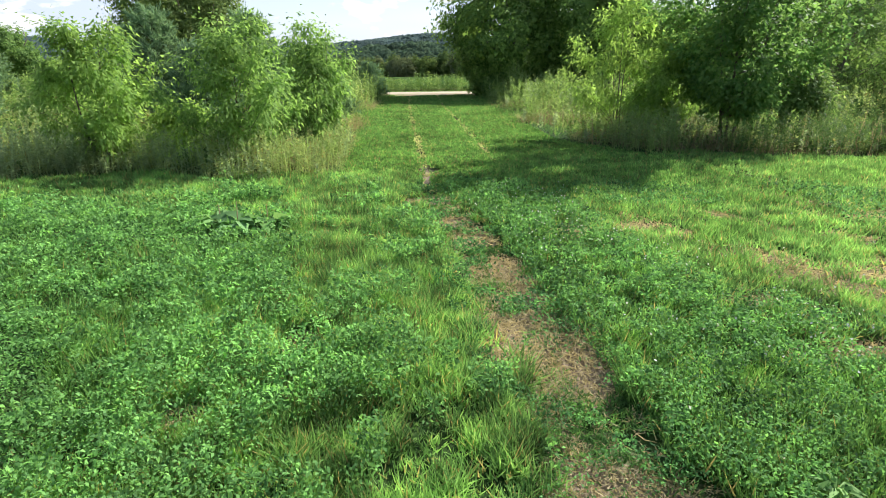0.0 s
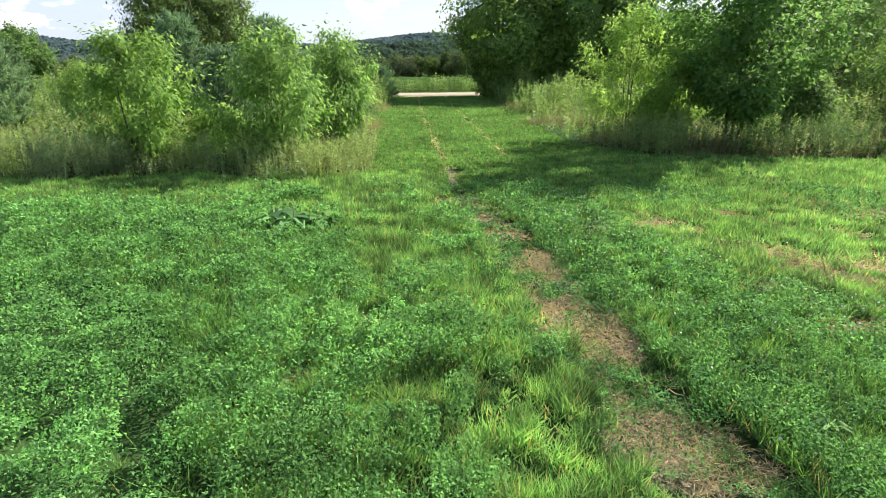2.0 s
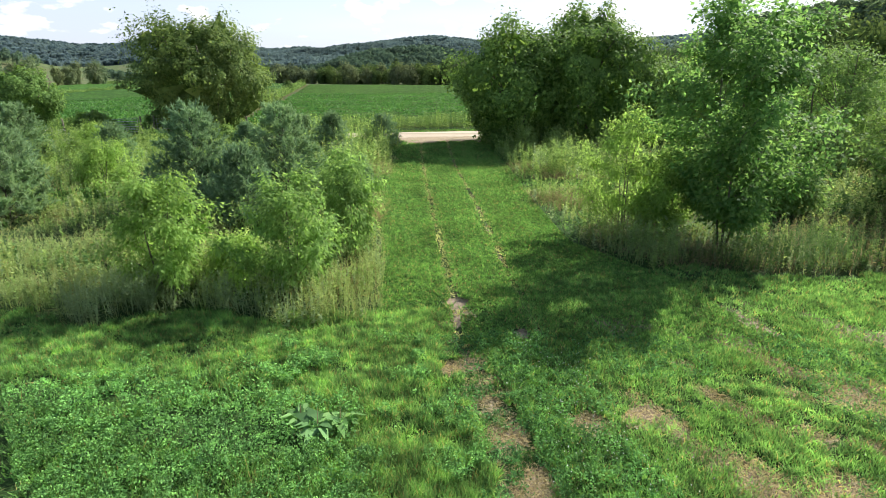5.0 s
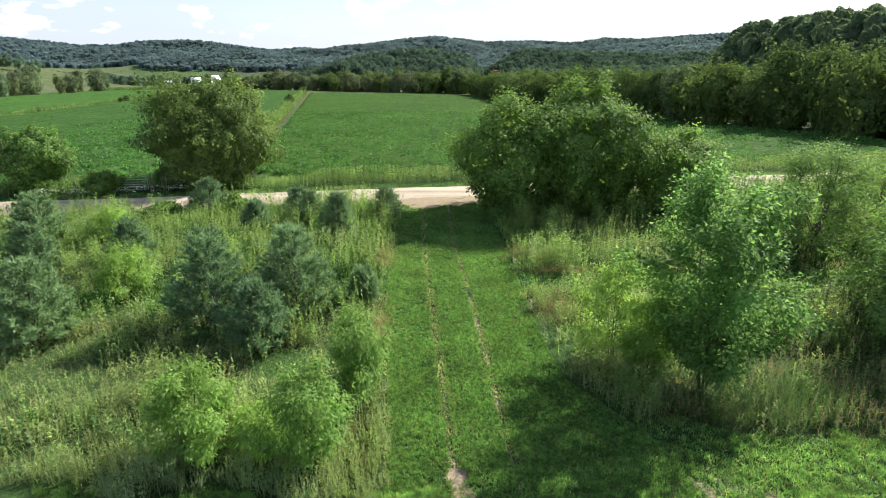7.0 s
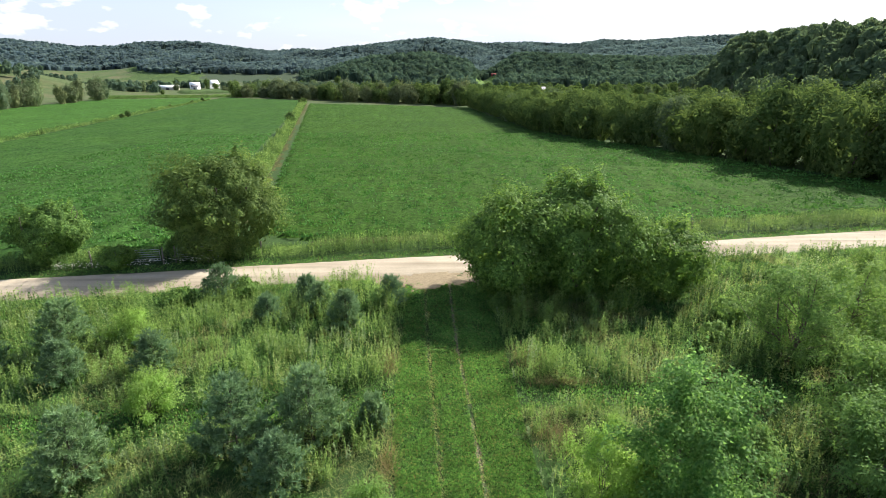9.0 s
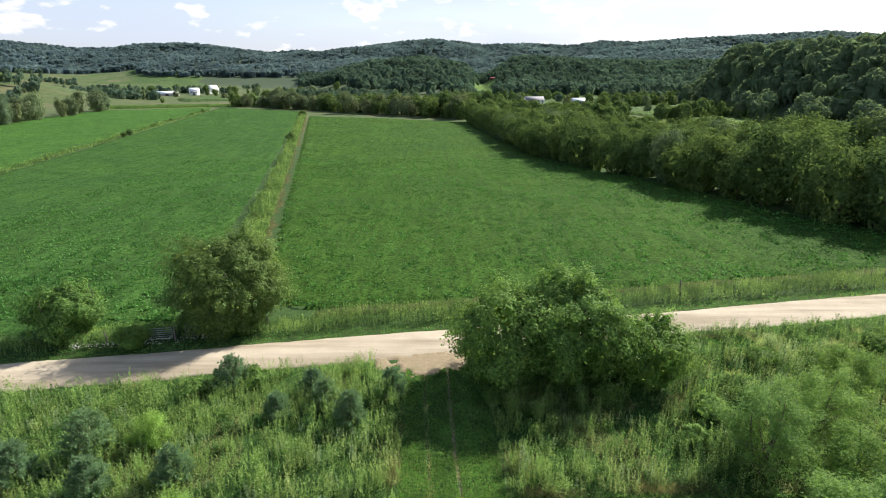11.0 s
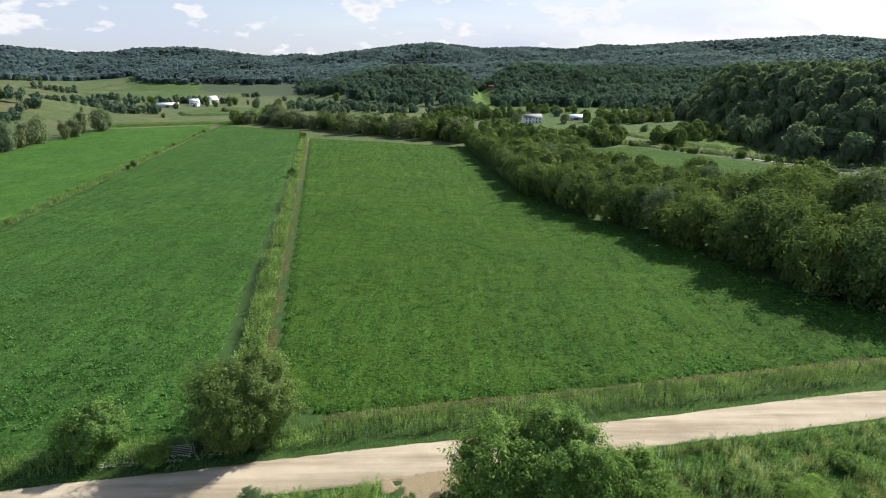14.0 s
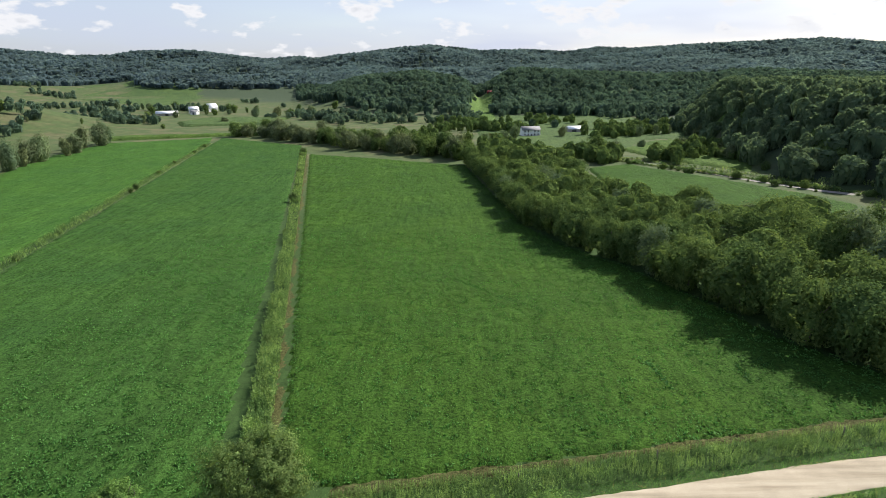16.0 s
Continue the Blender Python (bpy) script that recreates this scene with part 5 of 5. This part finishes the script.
def meadow_points(density, seed, reach=1.0):
    rng = np.random.RandomState(seed)
    n = int(density * 110 * 46)
    x, y = rng.uniform(-48, 62, n), rng.uniform(9, 55, n)
    ok = meadow_ok(x, y) & (np.abs(x) < 0.82 * y + 7.5)
    return x[ok], y[ok], rng


def tallness(x, y):
    """Height of the weeds: low and grassy behind the lawn, rank towards the road."""
    h = 0.50 + 0.42 * sstep(15, 26, y) + 0.85 * (vnoise(x, y, 2.2, 51) - 0.45) + 0.35 * (vnoise(x, y, 0.7, 52) - 0.5)
    edge = np.minimum(np.abs(x - lane_l(y)), np.abs(x - lane_r(y)))
    lawn = np.where(np.asarray(x) < 0, y - LAWN_LEFT(x), np.where(np.asarray(x) > 4.5, y - LAWN_RIGHT(x), 9.0))
    return np.clip(h * (0.55 + 0.45 * sstep(0, 1.5, edge)) * (0.45 + 0.55 * sstep(0, 1.8, lawn)), 0.16, 1.5)


def weed_patches(share, seed, density, spread):
    """Stalks that stand in clumps: places, heights, and a number that tells each clump's kind."""
    cx, cy, rng = meadow_points(share, seed)
    per = rng.randint(5, 14, len(cx))
    cx, cy, kind, size = (np.repeat(v, per) for v in (cx, cy, rng.rand(len(cx)), rng.uniform(0.7, 1.35, len(cx))))
    x, y = cx + rng.normal(size=len(cx)) * spread, cy + rng.normal(size=len(cx)) * spread
    ok = meadow_ok(x, y) & ((rng.rand(len(x)) < 0.3 + 0.7 * sstep(15, 20, y)) | (x > 0) | (vnoise(x, y, 2.0, 26) > 0.62))
    h = tallness(cx, cy) * size * rng.uniform(0.8, 1.15, len(cx))
    return x[ok], y[ok], h[ok], kind[ok], rng


x, y, h, kind, rng = weed_patches(1.5, 61, 1.0, 0.26)
kind = kind + 0.5 * (vnoise(x, y, 5.0, 53) - 0.5) + 0.18 * sstep(18, 32, y) + np.where(x < 0, 0.25 * sstep(26, 34, y), 0)
kind = np.where((x > 10) & (kind > 0.58) & (rng.rand(len(x)) < 0.5), 0.5, kind)
for nm, mat, lo, hi, tall, label, leaf, wide in (("meadow_weeds", "weeds", -9, 0.34, 1.0, "mixed tall weeds of the uncut meadow", 0.19, 0.07), ("grey_weeds", "sage", 0.34, 0.44, 0.9, "grey-green woolly weeds in the meadow", 0.2, 0.09),
                                                 ("brambles", "bramble", 0.44, 0.58, 0.85, "low dark green brambles in the meadow", 0.17, 0.13), ("goldenrod", "goldenrod", 0.58, 9, 1.2, "rank clumps of leafy goldenrod", 0.22, 0.06)):
    sel = (kind >= lo) & (kind < hi)
    weed_stalks(nm, x[sel], y[sel], h[sel] * tall + 0.1, mat, label, 62 + int(lo * 10) % 7, per=14, leaf=leaf * 0.82, wide=wide * 0.72)
x, y, rng = meadow_points(120.0, 64)
dry = vnoise(x, y, 3.0, 54) + np.where(x < 0, 0.36, 0.22) * (1 - sstep(15, 22, y)) - 0.12 * sstep(26, 34, y)
for nm, mat, sel, label in (("uncut_grass", "rank_grass", (dry > 0.52) & ~((x > 4) & (y < 19)), "bleached uncut grass with dry seed heads"),
                            ("uncut_grass", "russet", (dry > 0.52) & (x > 4) & (y < 19), "brownish dry grass under the young trees"), ("uncut_grass", "grass", (dry <= 0.52) & (rng.rand(len(x)) < 0.7), "green uncut meadow grass")):
    px, py = x[sel], y[sel]
    n = len(px)
    hh = (0.14 + 0.58 * tallness(px, py)) * rng.uniform(0.5, 1.35, n)
    D = np.stack([rng.normal(size=n) * 0.55, rng.normal(size=n) * 0.55, np.ones(n)], -1)
    stuff(nm, quads(nm, blade_tris(np.stack([px, py, land(px, py)], -1), D, hh, (0.007 + 0.008 * rng.rand(n)) * (1 + 0.06 * np.maximum(py - 12, 0)), rng, 0.35), MAT[mat]), label, "grass")

def mixed_weeds(name, x, y, h, label, seed, per, leaf, wide, mats=("bramble", "weeds", "sage")):
    """One stand of weeds of three kinds, patch by patch."""
    pick = vnoise(x, y, 2.6, seed) + 0.3 * (np.random.RandomState(seed).rand(len(x)) - 0.5)
    for mat, lo, hi in zip(mats, (-9, 0.40, 0.66), (0.40, 0.66, 9)):
        sel = (pick >= lo) & (pick < hi)
        weed_stalks(name, x[sel], y[sel], h[sel], mat, label, seed + 1, per=per, leaf=leaf, wide=wide)


rng = np.random.RandomState(58)
for k, (rx, ry, rw, rd) in enumerate(((5.6, 25.9, 2.2, 0.5), (4.4, 21.3, 1.2, 1.6), (4.2, 28.5, 1.2, 1.6), (-3.9, 27.8, 0.6, 1.6), (-3.3, 19.5, 0.5, 1.8), (8.5, 13.9, 3.4, 0.6), (6.6, 14.6, 1.6, 1.0), (-3.0, 12.6, 0.6, 1.8), (12.5, 26.2, 3.5, 0.5))):
    n = int((900 if ry > 16 else 420) * rw * rd)
    x, y = rx + rw * rng.normal(size=n) * 0.5, ry + rd * rng.normal(size=n) * 0.5
    D = np.stack([rng.normal(size=n) * 0.4, rng.normal(size=n) * 0.4, np.ones(n)], -1)
    stuff("dry_grass", quads("dry_grass", blade_tris(np.stack([x, y, land(x, y)], -1), D, rng.uniform(0.3, 0.8, n), 0.014, rng, 0.3), MAT["russet"]), "clump of russet dry grass beside the lane", "grass")

# rank strip between the road and the field, and the mown verge
rng = np.random.RandomState(65)
n = 12000
x = rng.uniform(-75, 95, n)
gap = rng.rand(n) ** 0.8
y = road_y(x) + ROAD_HALF + 1.3 + gap * (np.where(x > -14, 4.2, 3.4))
ok = ~((x < -24.5) & (x > -30.5) & (gap < 0.5))
h = 0.6 + 1.2 * vnoise(x, y, 2.5, 55) * (0.6 + 0.6 * (1 - gap))
mixed_weeds("roadside_weeds", x[ok], y[ok], h[ok], "rank roadside weeds before the field", 66, 10, 0.20, 0.06, ("bramble", "goldenrod", "bramble"))
n = 36000
x = rng.uniform(-75, 95, n)
side = rng.rand(n) < 0.62
y = np.where(side, road_y(x) + ROAD_HALF - 0.15 + 1.9 * rng.rand(n), road_y(x) - ROAD_HALF + 0.15 - 1.0 * rng.rand(n))
ok = ~((x > -6.4) & (x < 2.4) & ~side)
x, y = x[ok], y[ok]
D = np.stack([rng.normal(size=len(x)) * 0.5, rng.normal(size=len(x)) * 0.5, np.ones(len(x))], -1)
stuff("verge_grass", quads("verge_grass", blade_tris(np.stack([x, y, land(x, y)], -1), D, rng.uniform(0.1, 0.28, len(x)), 0.06, rng, 0.25), MAT["lane_grass"]), "short grass on the road's verges", "grass")


# pale worn grass along both wheel tracks of the lane
blades("track_grass", lambda x, y: (np.minimum(line_gap(x, y, RUT_A), line_gap(x, y, RUT_B)) < 0.12 + 0.22 * vnoise(x, y, 0.5, 66)) & (vnoise(x, y, 0.9, 67) > 0.2), 0.055, 0.009, 1000, "rank_grass",
       "pale worn grass in the lane's wheel tracks", 13, y0=9.0, y1=40.0, left=lane_l, right=lambda y: lane_l(y) + 4.6, clump=0.2, thin=0.004, lean=0.9)
blades("lane_grass", lambda x, y: (vnoise(x, y, 1.6, 68) > 0.5) & (y > 9), 0.13, 0.008, 400, "lane_grass", "longer grass tufts left by the mower in the lane", 14, y0=9.0, y1=38, left=lane_l, right=lane_r, clump=0.7, thin=0.006)
# the lawn goes on behind and beside
blades("lawn_grass", lambda x, y: (y < 1.3) | (np.abs(x) > 0.86 * y + 1.5), 0.13, 0.012, 230, "bright_grass", "grass of the old field round about", 15, y0=-9.0, y1=9.5, left=lambda y: -15 + 0 * y, right=lambda y: 15 + 0 * y, clump=0.4, thin=0.0)
# feathery grey-green weeds that close the meadow's edges towards the lawn
rng = np.random.RandomState(68)
n = 3000
x = rng.uniform(-13, -2.0, n)
y = LAWN_LEFT(x) + 0.1 + 4.2 * rng.rand(n) ** 1.3
ok = (x < lane_l(y) - 0.1) & (vnoise(x, y, 0.8, 69) > 0.3)
h = (0.30 + 0.62 * vnoise(x, y, 1.1, 70)) * rng.uniform(0.75, 1.2, n)
mixed_weeds("edge_weeds", x[ok], y[ok], h[ok], "feathery grey-green weeds at the meadow's edge", 70, 16, 0.13, 0.022, ("weeds", "weeds", "sage"))
n = 2200
x = rng.uniform(4.0, 20, n)
y = LAWN_RIGHT(x) + 0.1 + 3.4 * rng.rand(n) ** 1.2
ok = (x > lane_r(y) + 0.2) & (vnoise(x, y, 0.8, 71) > 0.28)
h = (0.4 + 0.7 * vnoise(x, y, 1.1, 72)) * rng.uniform(0.75, 1.2, n)
mixed_weeds("edge_weeds", x[ok], y[ok], h[ok], "tangled weeds under the young trees", 73, 14, 0.13, 0.022, ("bramble", "russet", "weeds"))
# white clover heads on the hump and lawn
n = 900
y = 1.6 + 7.5 * rng.rand(n) ** 1.1
x = np.where(rng.rand(n) < 0.7, rut_b(y) - 0.55 + 0.5 * rng.normal(size=n), rng.uniform(-5, 6, n))
ok = (vnoise(x, y, 0.6, 74) > 0.45) & (x > rut_a(y) + 0.3)
x, y = x[ok], y[ok]
stuff("clover_flowers", quads("clover_flowers", leaf_quads(np.stack([x, y, land(x, y) + rng.uniform(0.10, 0.2, len(x))], -1), rng.normal(size=(len(x), 3)), 0.022, 0.02, rng), MAT["blossom"]), "small white clover heads in the grass", "flowers")


def hedge_line(name, line, y0, y1, n, width, height, label, seed):
    rng = np.random.RandomState(seed)
    y = y0 + (y1 - y0) * rng.rand(n) ** 1.35
    x = line(y) - 0.7 + width * rng.rand(n)
    h = height * (0.35 + 1.1 * vnoise(x, y, 5.0, 56)) * rng.uniform(0.7, 1.2, n)
    mixed_weeds(name, x, y, h, label, seed + 1, 9, 0.30, 0.13, ("bramble", "goldenrod", "bramble"))


road_growth()
hedge_line("fence_line_weeds", hedge_left, 56, 345, 6400, 3.6, 1.6, "overgrown fence line of weeds and brambles between the fields", 67)
hedge_line("fence_line_weeds", lambda y: hedge_far(y) - 1.9, 60, 388, 6000, 4.6, 1.2, "overgrown fence line with low bushes", 69)
for k, (bx, by, s) in enumerate(((-56.5, 204.5, 0.42), (-82.0, 322, 0.34), (-84.5, 338, 0.42), (-32, 88, 0.2), (-36, 104, 0.2), (-48, 160, 0.2), (-130, 230, 0.3), (-128, 222, 0.24), (-139, 268, 0.22), (-146, 300, 0.22),
                                  (-152, 340, 0.25), (-112, 136, 0.2), (-117, 160, 0.18), (-157, 368, 0.3), (-62, 232, 0.22), (-70, 268, 0.25))):
    plant(SMALLS[k % 3], bx, by, s, 1.25, "bushes on the fence lines", "small bush grown up in the fence line", "bush")

# crop tufts on the nearer part of the field
rng = np.random.RandomState(71)
n = 180000
y = 49 + 110 * rng.rand(n) ** 1.5
x = rng.uniform(-75, 75, n)
ok = (inside(x, y, EAST_FIELD) | (inside(x, y, WEST_FIELD) & (x < hedge_left(y) - 0.5))) & (y > FIELD_SOUTH(x) + 0.2) & (np.abs(x) < 0.8 * y + 12) & (vnoise(x, y, 0.9, 57) > 0.48)
x, y = x[ok], y[ok]
D = rng.normal(size=(len(x), 3)) * 0.6 + np.array((0, 0, 0.8))
s = rng.uniform(0.18, 0.40, len(x))
stuff("crop_plants", quads("crop_plants", blade_tris(np.stack([x, y, land(x, y) + 0.22 + 0.2 * rng.rand(len(x))], -1), D, s, s * 0.8, rng, 0.1, level=0.6), MAT["crop"]), "alfalfa plants standing in the field", "alfalfa")
# rank lines of taller plants where wheels have crossed the field
for line in ([(10.7, 109.7), (17.5, 103.5), (23.5, 95.5)], [(33.0, 80.0), (33.6, 75.5), (33.8, 71.4)], [(47.4, 78.8), (46.5, 73.0)], [(2.0, 120.0), (10.7, 109.7)]):
    pts = np.array(line)
    at = rng.rand(170) * (len(pts) - 1)
    x, y = np.interp(at, np.arange(len(pts)), pts[:, 0]) + rng.normal(size=170) * 0.22, np.interp(at, np.arange(len(pts)), pts[:, 1]) + rng.normal(size=170) * 0.22
    D = rng.normal(size=(170, 3)) * 0.6 + np.array((0, 0, 0.8))
    s = rng.uniform(0.2, 0.36, 170)
    stuff("crop_plants", quads("crop_plants", blade_tris(np.stack([x, y, land(x, y) + 0.26 + 0.22 * rng.rand(170)], -1), D, s, s * 0.8, rng, 0.1, level=0.6), MAT["crop"]), "line of taller alfalfa along a wheel mark", "alfalfa")
# dry strip along the fence line
draped("fallow_strip", np.arange(-85, -18, 0.5), np.arange(58, 335, 1.0), lambda x, y: (x > hedge_left(y) + 2.2) & (x < hedge_left(y) + 3.9 + 2.2 * (vnoise(x, y, 2.5, 58) - 0.5)), lambda x, y: 0.05 + 0.08 * vnoise(x, y, 1, 59),
       MAT["fallow"], "narrow strip of dry grass beside the fence line", "grass strip")


# the big-leaved weed in the alfalfa
def dock_plant(x, y, size, seed, label="broad-leaved pale green dock rosette"):
    rng = np.random.RandomState(seed)
    a = rng.uniform(0, 6.28, 26)
    D = np.stack([np.cos(a), np.sin(a), rng.uniform(0.25, 0.9, 26)], -1)
    P = np.zeros((26, 3)) + np.array((0, 0, 0.10))
    ob = thing("dock_plant", label, "weed", x, y, float(land(x, y)))
    part("leaves", quads("leaves", leaf_quads(P, D, size * rng.uniform(0.6, 1.1, 26), size * 0.3, rng, 0.3, 0.1, 0.3), MAT["dock"]), ob)
    part("stem", join("stem", [limb((0, 0, 0), (0.02, 0.01, size * 0.9), 0.012, 0.004, rng, 0.03, 4, 5)], MAT["straw"]), ob)


dock_plant(-2.45, 6.3, 0.52, 81)
dock_plant(-2.15, 6.45, 0.44, 82)
dock_plant(-2.75, 6.5, 0.42, 83)
dock_plant(3.5, 3.35, 0.24, 84)
dock_plant(1.75, 2.0, 0.13, 85)

# ---- gate, posts, houses ----
def bar(a, b, r, sides=8):
    return tube([a, (Vector(a) + Vector(b)) / 2, b], [r, r, r], sides)


def farm_gate(x, y, turn, length, label):
    ob = thing("farm_gate", label, "gate", x, y, float(land(x, y)), "field gate")
    ob.rotation_euler = (0, 0, turn)
    for k in range(6):
        z = 0.28 + 0.205 * k
        part("rail", join("rail", [bar((0, 0, z), (length, 0, z), 0.024)], MAT["galvanised"]), ob)
    for f in (0.0, 0.5, 1.0):
        part("upright", join("upright", [bar((length * f, 0.0, 0.25), (length * f, 0.0, 1.33), 0.026)], MAT["galvanised"]), ob)
    for f in (-0.06, 1.06):
        part("post", join("post", [tube([(length * f, 0, -0.2), (length * f, 0, 0.8), (length * f + 0.02, 0, 1.5)], [0.08, 0.075, 0.07], 9)], MAT["old_wood"]), ob, "weathered wooden gate post")


farm_gate(-29.2, 44.6, math.atan(0.172), 3.6, "galvanised tube farm gate, shut, in the tree's shade")
farm_gate(-24.3, 45.6, math.atan(0.172), 3.4, "second tube gate half hidden under the tree")


def fence_post(x, y, h, seed):
    rng = np.random.RandomState(seed)
    ob = thing("fence_post", "leaning weathered wooden fence post", "post", x, y, float(land(x, y)), "roadside fence posts")
    part("shaft", join("shaft", [tube([(0, 0, -0.2), (0.02, 0.0, h * 0.5), (rng.uniform(-0.05, 0.05), 0.02, h), (rng.uniform(-0.05, 0.05), 0.02, h + 0.03)], [0.085, 0.08, 0.078, 0.02], 9)], MAT["old_wood"]), ob)


for k, (fx, fy, fh) in enumerate(((25.6, 56.0, 1.6), (-31.2, 44.3, 1.4), (-17.6, 47.6, 1.3), (52.0, 60.6, 1.4), (8.0, 52.6, 1.2))):
    fence_post(fx, fy, fh, 90 + k)
rng = np.random.RandomState(95)
n = 260
x = rng.uniform(-33.5, -21.0, n)
y = road_y(x) + ROAD_HALF + 0.9 + 0.8 * rng.rand(n)
stuff("white_flowers", quads("white_flowers", leaf_quads(np.stack([x, y, land(x, y) + rng.uniform(0.3, 0.75, n)], -1), rng.normal(size=(n, 3)), 0.11, 0.1, rng), MAT["blossom"]), "white flower heads along the gate", "flowers")


def box_faces(x0, x1, y0, y1, z0, z1):
    V = [Vector(p) for p in ((x0, y0, z0), (x1, y0, z0), (x1, y1, z0), (x0, y1, z0), (x0, y0, z1), (x1, y0, z1), (x1, y1, z1), (x0, y1, z1))]
    return V, [(0, 3, 2, 1), (4, 5, 6, 7), (0, 1, 5, 4), (1, 2, 6, 5), (2, 3, 7, 6), (3, 0, 4, 7)]


def building(name, label, x, y, turn, length, depth, eaves, ridge, wall, roof, windows=(), door=None, category="house"):
    """A gabled building: walls with gables, two roof slopes with overhang, door and windows set proud of the wall."""
    z = float(land(x, y))
    ob = thing(name, label, category, x, y, z)
    ob.rotation_euler = (0, 0, turn)
    a, b = length / 2, depth / 2
    V = [(-a, -b, -0.5), (a, -b, -0.5), (a, b, -0.5), (-a, b, -0.5), (-a, -b, eaves), (a, -b, eaves), (a, b, eaves), (-a, b, eaves), (-a, 0, ridge), (a, 0, ridge)]
    bm = bmesh.new()
    vs = [bm.verts.new(v) for v in V]
    for f in ((0, 1, 5, 4), (2, 3, 7, 6), (1, 2, 6, 9, 5), (3, 0, 4, 8, 7), (0, 3, 2, 1)):
        bm.faces.new([vs[i] for i in f])
    me = bpy.data.meshes.new("wall")
    bm.to_mesh(me)
    bm.free()
    me.materials.append(wall)
    part("wall", me, ob)
    o = 0.4
    slope = (ridge - eaves) / b
    for s in (-1, 1):
        zl = eaves - o * slope
        P = [(-a - o, s * (b + o), zl), (a + o, s * (b + o), zl), (a + o, 0, ridge), (-a - o, 0, ridge)]
        T = [(p[0], p[1], p[2] + 0.16) for p in P]
        F = [(0, 1, 2, 3), (4, 5, 6, 7), (0, 1, 5, 4), (1, 2, 6, 5), (2, 3, 7, 6), (3, 0, 4, 7)]
        part("roof", mesh_arrays("roof", np.array(P + T), F, roof), ob)
    for wx, wz, ww, wh in windows:
        fr = part("window", join("window", [box_faces(wx - ww / 2, wx + ww / 2, -b - 0.07, -b + 0.02, wz, wz + wh)], MAT["white_wall"]), ob)
        part("pane", join("pane", [box_faces(wx - ww / 2 + 0.09, wx + ww / 2 - 0.09, -b - 0.09, -b - 0.03, wz + 0.09, wz + wh - 0.09)], MAT["window"]), fr)
    if door:
        dx, dw, dh = door
        part("door", join("door", [box_faces(dx - dw / 2, dx + dw / 2, -b - 0.08, -b + 0.02, 0.05, dh)], MAT["dark_trim"]), ob)
    return ob


building("house", "two-storey farmhouse with pale walls and a grey shingle roof", 69, 429, 0.15, 14, 8, 5.0, 7.4, MAT["white_wall"], MAT["grey_roof"],
         [(dx, z, 1.1, 1.5) for dx in (-5.2, -2.6, 2.6, 5.2) for z in (1.0, 3.3)], (0, 1.1, 2.1))
building("shed", "low tan shed with a white metal roof", 110, 455, 0.1, 13, 8, 3.2, 5.2, MAT["tan_wall"], MAT["white_roof"], [], (-2.0, 3.6, 2.8), "shed")
building("barn", "white gabled barn beside the farm trees", -300, 742, 0.9, 13, 9, 6.0, 10.5, MAT["white_wall"], MAT["white_roof"], [(-3, 2, 1.2, 1.2), (3, 2, 1.2, 1.2)], (0, 3.2, 3.4), "barn")
building("shed", "long low farm shed with pale roof", -325, 672, 0.3, 24, 9, 3.0, 5.4, MAT["tan_wall"], MAT["white_roof"], [(-8, 1, 1.4, 1.0), (8, 1, 1.4, 1.0)], (0, 3.4, 2.8), "shed")
building("house", "white farmhouse among the trees", -312, 716, 0.2, 11, 8, 5.2, 8.0, MAT["white_wall"], MAT["white_roof"], [(dx, z, 1.1, 1.5) for dx in (-3.4, 3.4) for z in (1.0, 3.4)], (0, 1.1, 2.1))
building("shed", "small white outbuilding on the farm", -300, 690, -0.2, 8, 6, 3.0, 4.8, MAT["white_wall"], MAT["grey_roof"], [], (0, 2.4, 2.4), "shed")
building("barn", "red barn high on the clearing's edge", 86, 985, 0.0, 8, 6, 2.4, 4.2, MAT["red_wall"], MAT["red_wall"], [], (0, 3.2, 3.4), "barn")
